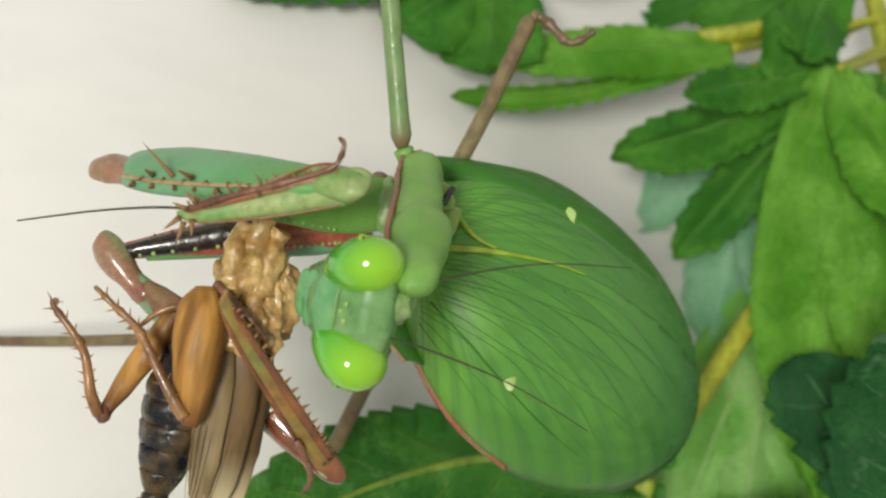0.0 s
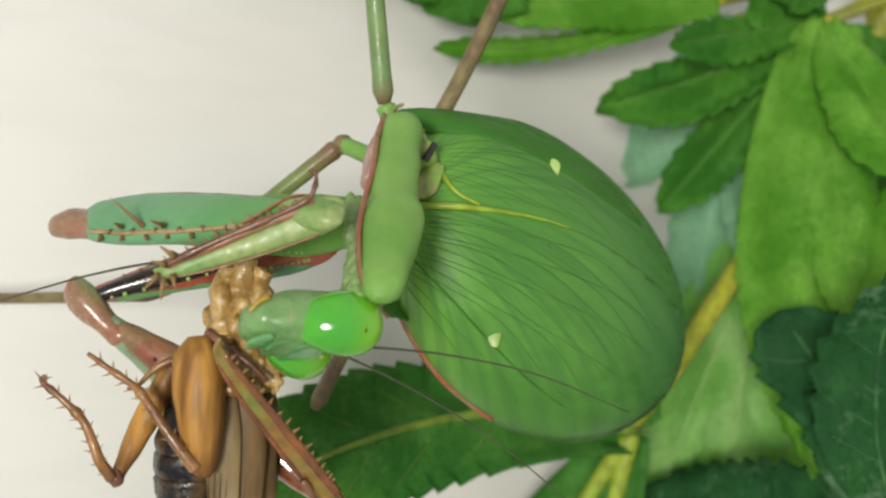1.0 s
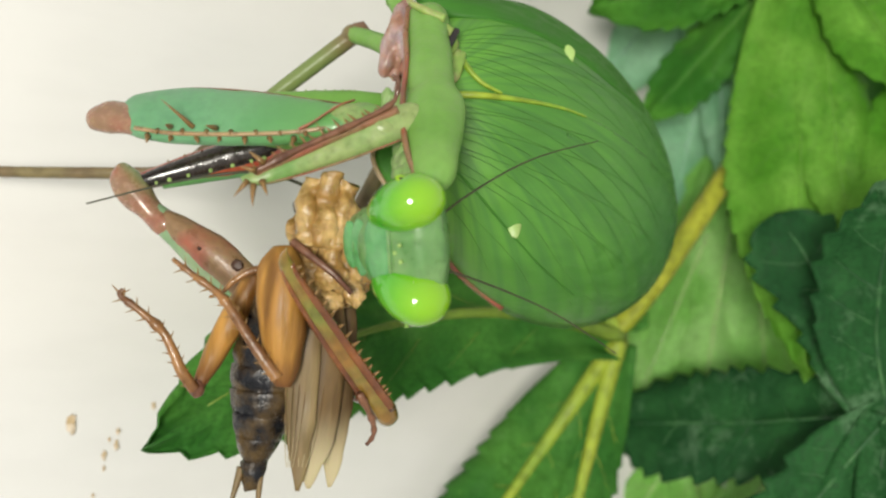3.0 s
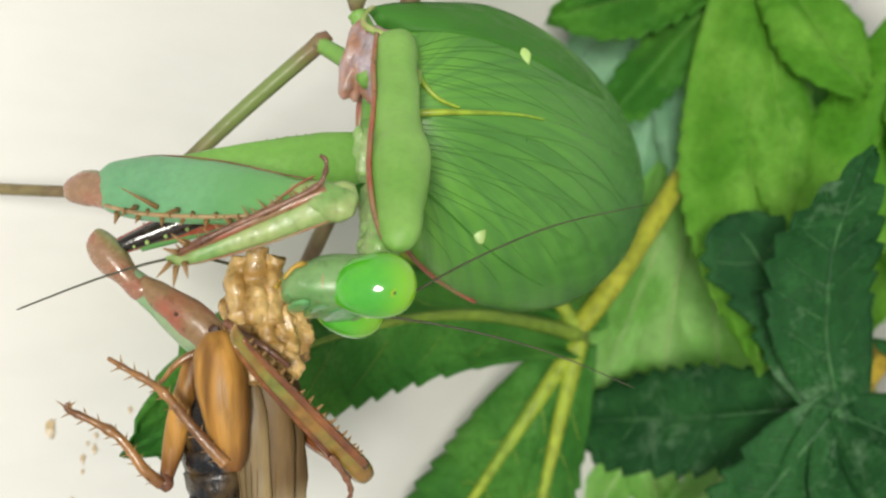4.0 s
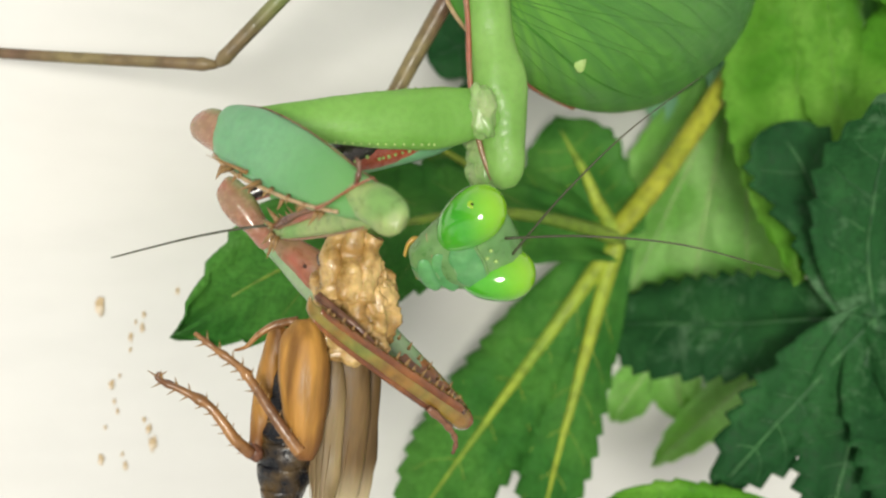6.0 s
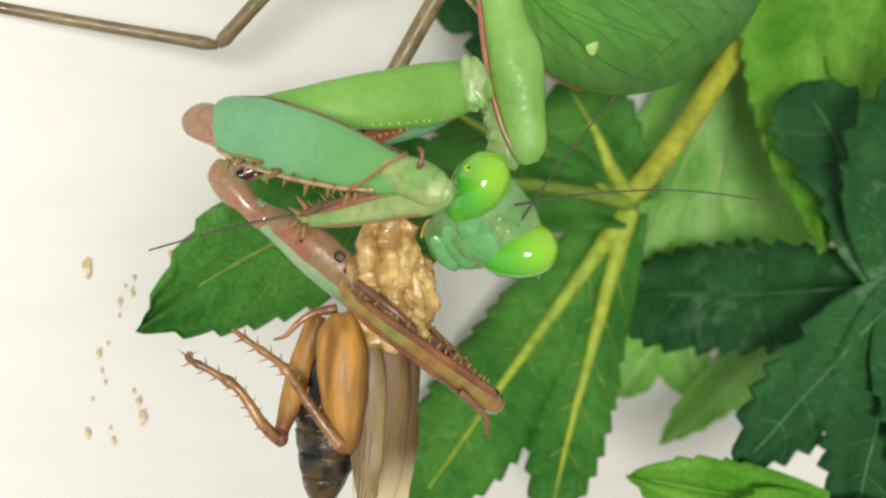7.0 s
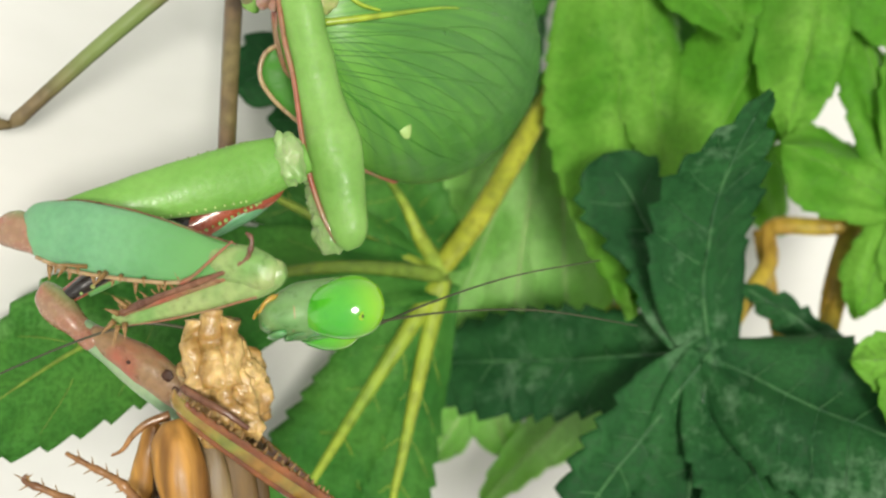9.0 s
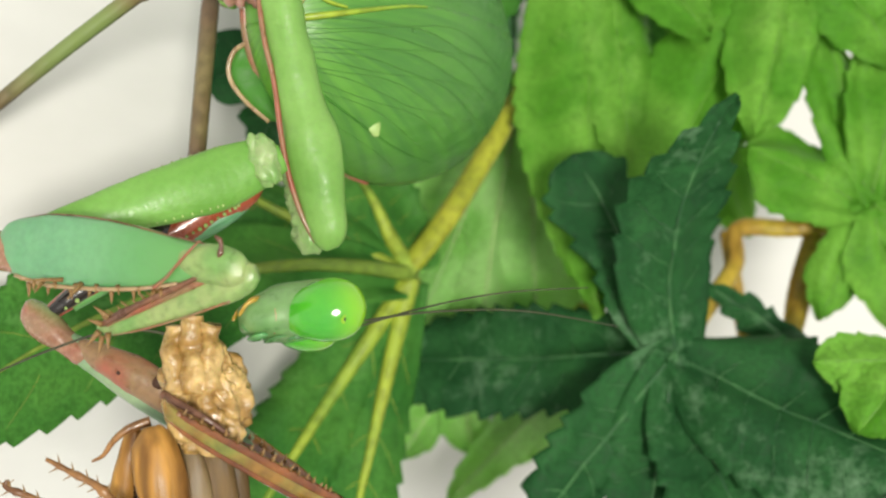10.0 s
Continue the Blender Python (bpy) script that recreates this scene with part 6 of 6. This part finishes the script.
    HIND_FEMUR_ROWS = [
        (0, 1.46, -9.35, 35.76, -179.7, 63.2, -162.5),
        (0.5, 1.46, -9.35, 35.76, 179.7, 63.6, -163.9),
        (1, 1.46, -9.35, 35.76, 177.9, 62.7, -167.0),
        (1.5, 1.46, -9.35, 35.76, -177.2, 62.4, -163.2),
        (2, 1.46, -9.35, 35.76, -179.9, 61.1, -167.6),
        (2.5, 1.46, -9.35, 35.76, 174.3, 61.4, -175.9),
        (2.7, 1.46, -9.35, 35.76, 168.9, 61.2, 177.7),
        (4, 1.46, -9.35, 35.76, -176.0, 57.9, -167.1),
        (4.5, 1.46, -9.35, 35.76, -173.0, 58.0, -165.0),
        (5, 1.46, -9.35, 35.76, -176.9, 53.9, -169.0),
        (5.5, 1.46, -9.35, 35.76, -173.8, 55.9, -166.9),
        (6, 1.46, -9.35, 35.76, -152.1, 51.8, -141.0),
        (6.2, 1.46, -9.35, 35.76, -156.6, 53.8, -145.9),
        (7.3, 1.46, -9.35, 35.76, -179.3, 59.5, -178.4),
        (7.5, 1.46, -9.35, 35.76, 176.6, 59.1, 175.9),
        (8, 1.46, -9.35, 35.76, 163.0, 57.8, 157.6),
        (8.5, 1.46, -9.35, 35.76, 165.7, 53.2, 157.3),
        (9, 1.46, -9.35, 35.76, 157.4, 42.8, 142.2),
        (9.5, 1.46, -9.35, 35.76, 154.2, 41.7, 137.2),
        (10, 1.46, -9.35, 35.76, 157.9, 41.6, 141.0),
    ]
    MID_FEMUR2_ROWS = [
        (0, -5.99, -17.73, 24.67, 112.1, -81.1, -99.4),
        (0.5, -6.06, -17.90, 24.35, 111.6, -82.5, -98.8),
        (1, -6.45, -16.07, 24.75, 100.5, -74.3, -88.2),
        (1.5, -6.91, -14.33, 24.75, 94.9, -66.0, -84.1),
        (2, -7.03, -14.46, 24.72, 92.7, -67.2, -83.5),
        (2.5, -8.09, -12.42, 23.74, 85.1, -61.1, -77.7),
        (2.7, -8.25, -11.55, 23.70, 84.6, -59.0, -77.3),
        (4, -8.56, -15.00, 22.64, 73.3, -71.0, -68.7),
        (4.5, -8.56, -13.87, 22.55, 75.2, -67.2, -72.1),
        (5, -9.72, -13.23, 23.26, 68.3, -63.8, -65.3),
        (5.5, -9.32, -14.45, 21.47, 60.9, -70.8, -57.5),
        (6, -7.63, -13.72, 19.81, 80.2, -70.9, -76.3),
        (6.2, -7.33, -11.74, 18.69, 87.6, -67.0, -82.5),
        (7.3, -10.27, -6.98, 18.12, 69.6, -56.6, -72.2),
        (7.5, -9.98, -8.07, 17.66, 68.6, -60.1, -71.9),
        (8, -10.02, -6.75, 18.37, 65.8, -57.4, -72.3),
        (8.5, -9.71, -4.79, 19.15, 66.5, -52.8, -76.4),
        (9, -9.84, -3.93, 19.61, 65.4, -52.3, -77.0),
        (9.5, -9.68, -3.93, 19.71, 64.9, -52.7, -77.2),
        (10, -9.33, -4.35, 19.61, 66.7, -53.6, -79.0),
    ]
    HIND_FEMUR2_ROWS = [
        (0, -15.12, -4.43, 4.68, 40.4, -52.3, -29.8),
        (0.5, -15.12, -4.43, 4.68, 38.5, -52.7, -28.3),
        (1, -15.12, -4.43, 4.68, 35.6, -54.2, -25.9),
        (1.5, -15.12, -4.43, 4.68, 35.7, -53.5, -27.9),
        (2, -15.12, -4.43, 4.68, 33.2, -55.5, -26.3),
        (2.5, -15.12, -4.43, 4.68, 27.9, -56.4, -21.8),
        (2.7, -15.12, -4.43, 4.68, 23.1, -57.6, -16.4),
        (4, -15.12, -4.43, 4.68, 27.0, -58.3, -23.3),
        (4.5, -15.12, -4.43, 4.68, 20.7, -57.3, -17.5),
        (5, -15.12, -4.43, 4.68, 14.6, -60.6, -10.2),
        (5.5, -15.12, -4.43, 4.68, 12.4, -60.6, -8.8),
        (6, -15.12, -4.43, 4.68, 19.3, -60.1, -17.0),
        (6.2, -15.12, -4.43, 4.68, 18.2, -60.4, -15.0),
        (7.3, -15.12, -4.43, 4.68, -2.3, -61.4, 3.3),
        (7.5, -15.00, -4.40, 7.90, 0.0, -48.2, 75.1),
        (8, -12.80, -4.40, 8.50, 0.0, -54.5, 80.2),
        (8.5, -11.00, -4.40, 7.40, 0.0, -62.7, 88.2),
        (9, -11.40, -4.40, 7.60, 0.0, -63.2, 87.3),
        (9.5, -10.70, -4.40, 7.20, 0.0, -62.1, 90.0),
        (10, -11.40, -4.40, 6.70, 0.0, -63.7, 83.8),
    ]
    ANTENNA_A_ROWS = [
        (0, -3.92, -33.48, 12.91, 5.5, -8.5, 33.9),
        (0.5, -4.19, -28.90, 9.82, 9.4, 11.2, 25.2),
        (1, -5.30, -25.99, 8.62, 8.3, 14.3, 21.4),
        (1.5, -5.95, -23.83, 7.96, 6.5, 8.1, 15.9),
        (2, -5.34, -24.84, 7.57, 6.7, 7.3, 16.8),
        (2.5, -4.77, -27.07, 7.38, 0.4, -8.6, 41.5),
        (2.7, -4.87, -26.10, 7.01, -15.0, -24.8, 49.0),
        (4, -5.12, -24.77, 2.82, 1.9, -20.9, 13.1),
        (4.5, -8.16, -19.71, 0.39, 2.9, 12.6, -5.0),
        (5, -9.70, -20.22, 0.78, 1.1, 20.0, -2.6),
        (5.5, -7.26, -23.98, 2.32, 1.7, -0.6, 5.3),
        (6, -3.14, -21.65, 0.27, 0.2, 5.7, -3.8),
        (6.2, -2.54, -19.71, -0.82, -0.1, 6.2, -2.2),
        (7.3, -5.82, -17.51, -0.51, 0.1, -4.0, 2.8),
        (7.5, -5.24, -18.43, -1.14, 1.2, -3.6, 1.7),
        (8, -4.30, -13.99, -0.35, 1.5, -1.5, -15.5),
        (8.5, -3.29, -12.06, -0.72, 0.2, 2.2, -28.9),
        (9, -2.85, -12.75, -0.82, 0.9, -0.0, -23.7),
        (9.5, -2.53, -12.76, -1.55, 0.8, 1.8, -22.6),
        (10, -1.98, -13.56, -0.89, 0.8, -0.2, -23.5),
    ]
    ANTENNA_B_ROWS = [
        (0, -4.27, -33.14, 11.60, 18.6, 21.1, 40.3),
        (0.5, -5.20, -28.08, 9.29, 14.3, 34.4, 27.8),
        (1, -6.29, -25.17, 8.06, 9.8, 33.6, 20.7),
        (1.5, -6.93, -23.00, 7.43, 7.7, 33.6, 15.9),
        (2, -6.27, -23.92, 7.07, 9.6, 30.1, 18.4),
        (2.5, -4.90, -26.84, 6.00, 10.9, 9.1, 37.4),
        (2.7, -4.90, -25.91, 5.63, 17.7, 19.0, 42.5),
        (4, -5.71, -23.63, 2.27, 6.6, 16.8, 10.5),
        (4.5, -8.60, -18.52, -0.21, 2.6, 9.7, -10.0),
        (5, -9.62, -19.29, -0.26, 0.9, 15.9, -5.5),
        (5.5, -6.54, -23.77, 1.14, 1.6, -15.4, 4.5),
        (6, -2.69, -20.71, -0.66, 14.7, -43.3, -15.5),
        (6.2, -2.10, -18.74, -1.73, 14.5, -43.1, -14.6),
        (7.3, -5.01, -17.16, -1.59, -0.9, -52.0, 1.9),
        (7.5, -4.45, -18.08, -2.25, 0.5, -51.2, -0.4),
        (8, -4.34, -12.70, -0.89, 9.1, -26.9, -20.6),
        (8.5, -3.56, -10.83, -1.34, 6.0, -16.9, -22.5),
        (9, -3.04, -11.48, -1.40, 4.5, -16.4, -20.0),
        (9.5, -2.74, -11.49, -2.09, 3.5, -11.1, -20.0),
        (10, -2.20, -12.29, -1.45, 3.0, -10.5, -20.6),
    ]

    def go(ob, rows):
        walk(ob, [(t, pose(x * MM, y * MM, z * MM, a, b, c)) for t, x, y, z, a, b, c in rows])

    go(abdomen, ABDOMEN_ROWS)
    go(thorax, ABDOMEN_ROWS)
    go(pronotum, PRONOTUM_ROWS)
    go(head, HEAD_ROWS)
    go(antenna_a, ANTENNA_A_ROWS)
    go(antenna_b, ANTENNA_B_ROWS)
    go(coxa, COXA_ROWS)
    go(femur, FEMUR_ROWS)
    go(tibia, TIBIA_ROWS)
    go(coxa_far, COXA2_ROWS)
    go(femur_far, FEMUR2_ROWS)
    go(tibia_far, TIBIA2_ROWS)
    go(mid_coxa, MID_COXA_ROWS)
    go(leg_base_far, LEG_BASE2_ROWS)
    go(mid_femur, MID_FEMUR_ROWS)
    go(mid_tibia, MID_TIBIA_ROWS)
    go(hind_femur, HIND_FEMUR_ROWS)
    go(mid_femur_far, MID_FEMUR2_ROWS)
    go(hind_femur_far, HIND_FEMUR2_ROWS)
    go(cricket, CRICKET_ROWS)
    # the long leaf lobe is pushed down about its root
    root, rows = V(6.4, 25.1, 1.5), []
    for t, turn in ((0, 7.0), (2.5, 6.0), (5, 5.0), (6.2, 4.6), (7.3, 0.3), (8.5, 0.0), (10, 0.0)):
        swing = 2.0 * turn
        off = root - pose(0, 0, 0, 0, turn, swing).to_3x3() @ root
        rows.append((t, off.x, off.y, off.z, 0, turn, swing))
    go(loose_lobe, rows)
    # the near hind leg of the cricket slips down
    for ob in (near_thigh, knees[0], near_shin):
        go(ob, [(0, 0, 0, 0, 0, 0, 0), (2.7, 0, 0, 0, 0, 0, 0), (5, 0, 0, -0.6, 0, 0, 0), (7.3, -0.2, 0, -1.5, 0, 0, 0), (10, -0.2, 0, -1.5, 0, 0, 0)])
    # the far hind leg of the cricket swings in, and its shin about the knee
    hip, knee = V(-4.0, 0.2, -2.5), V(-7.1, -0.3, -9.1)
    leg, low = [], []
    for t, turn, bend in ((0, 0, 0), (1, 0, -4), (2.5, 0, -7), (4, -9, -6), (5, -13, -6), (6, -18, -4), (6.2, -19, -4), (7.3, -8, -8), (10, -7, -8)):
        a, b = Matrix.Rotation(radians(turn), 4, "Y"), Matrix.Rotation(radians(bend), 4, "Y")
        swing = Matrix.Translation(hip * MM) @ a @ Matrix.Translation(-hip * MM)
        leg.append((t, swing))
        low.append((t, swing @ Matrix.Translation(knee * MM) @ b @ Matrix.Translation(-knee * MM)))
    walk(far_thigh, leg)
    walk(knees[1], leg)
    walk(far_shin, low)


motions()
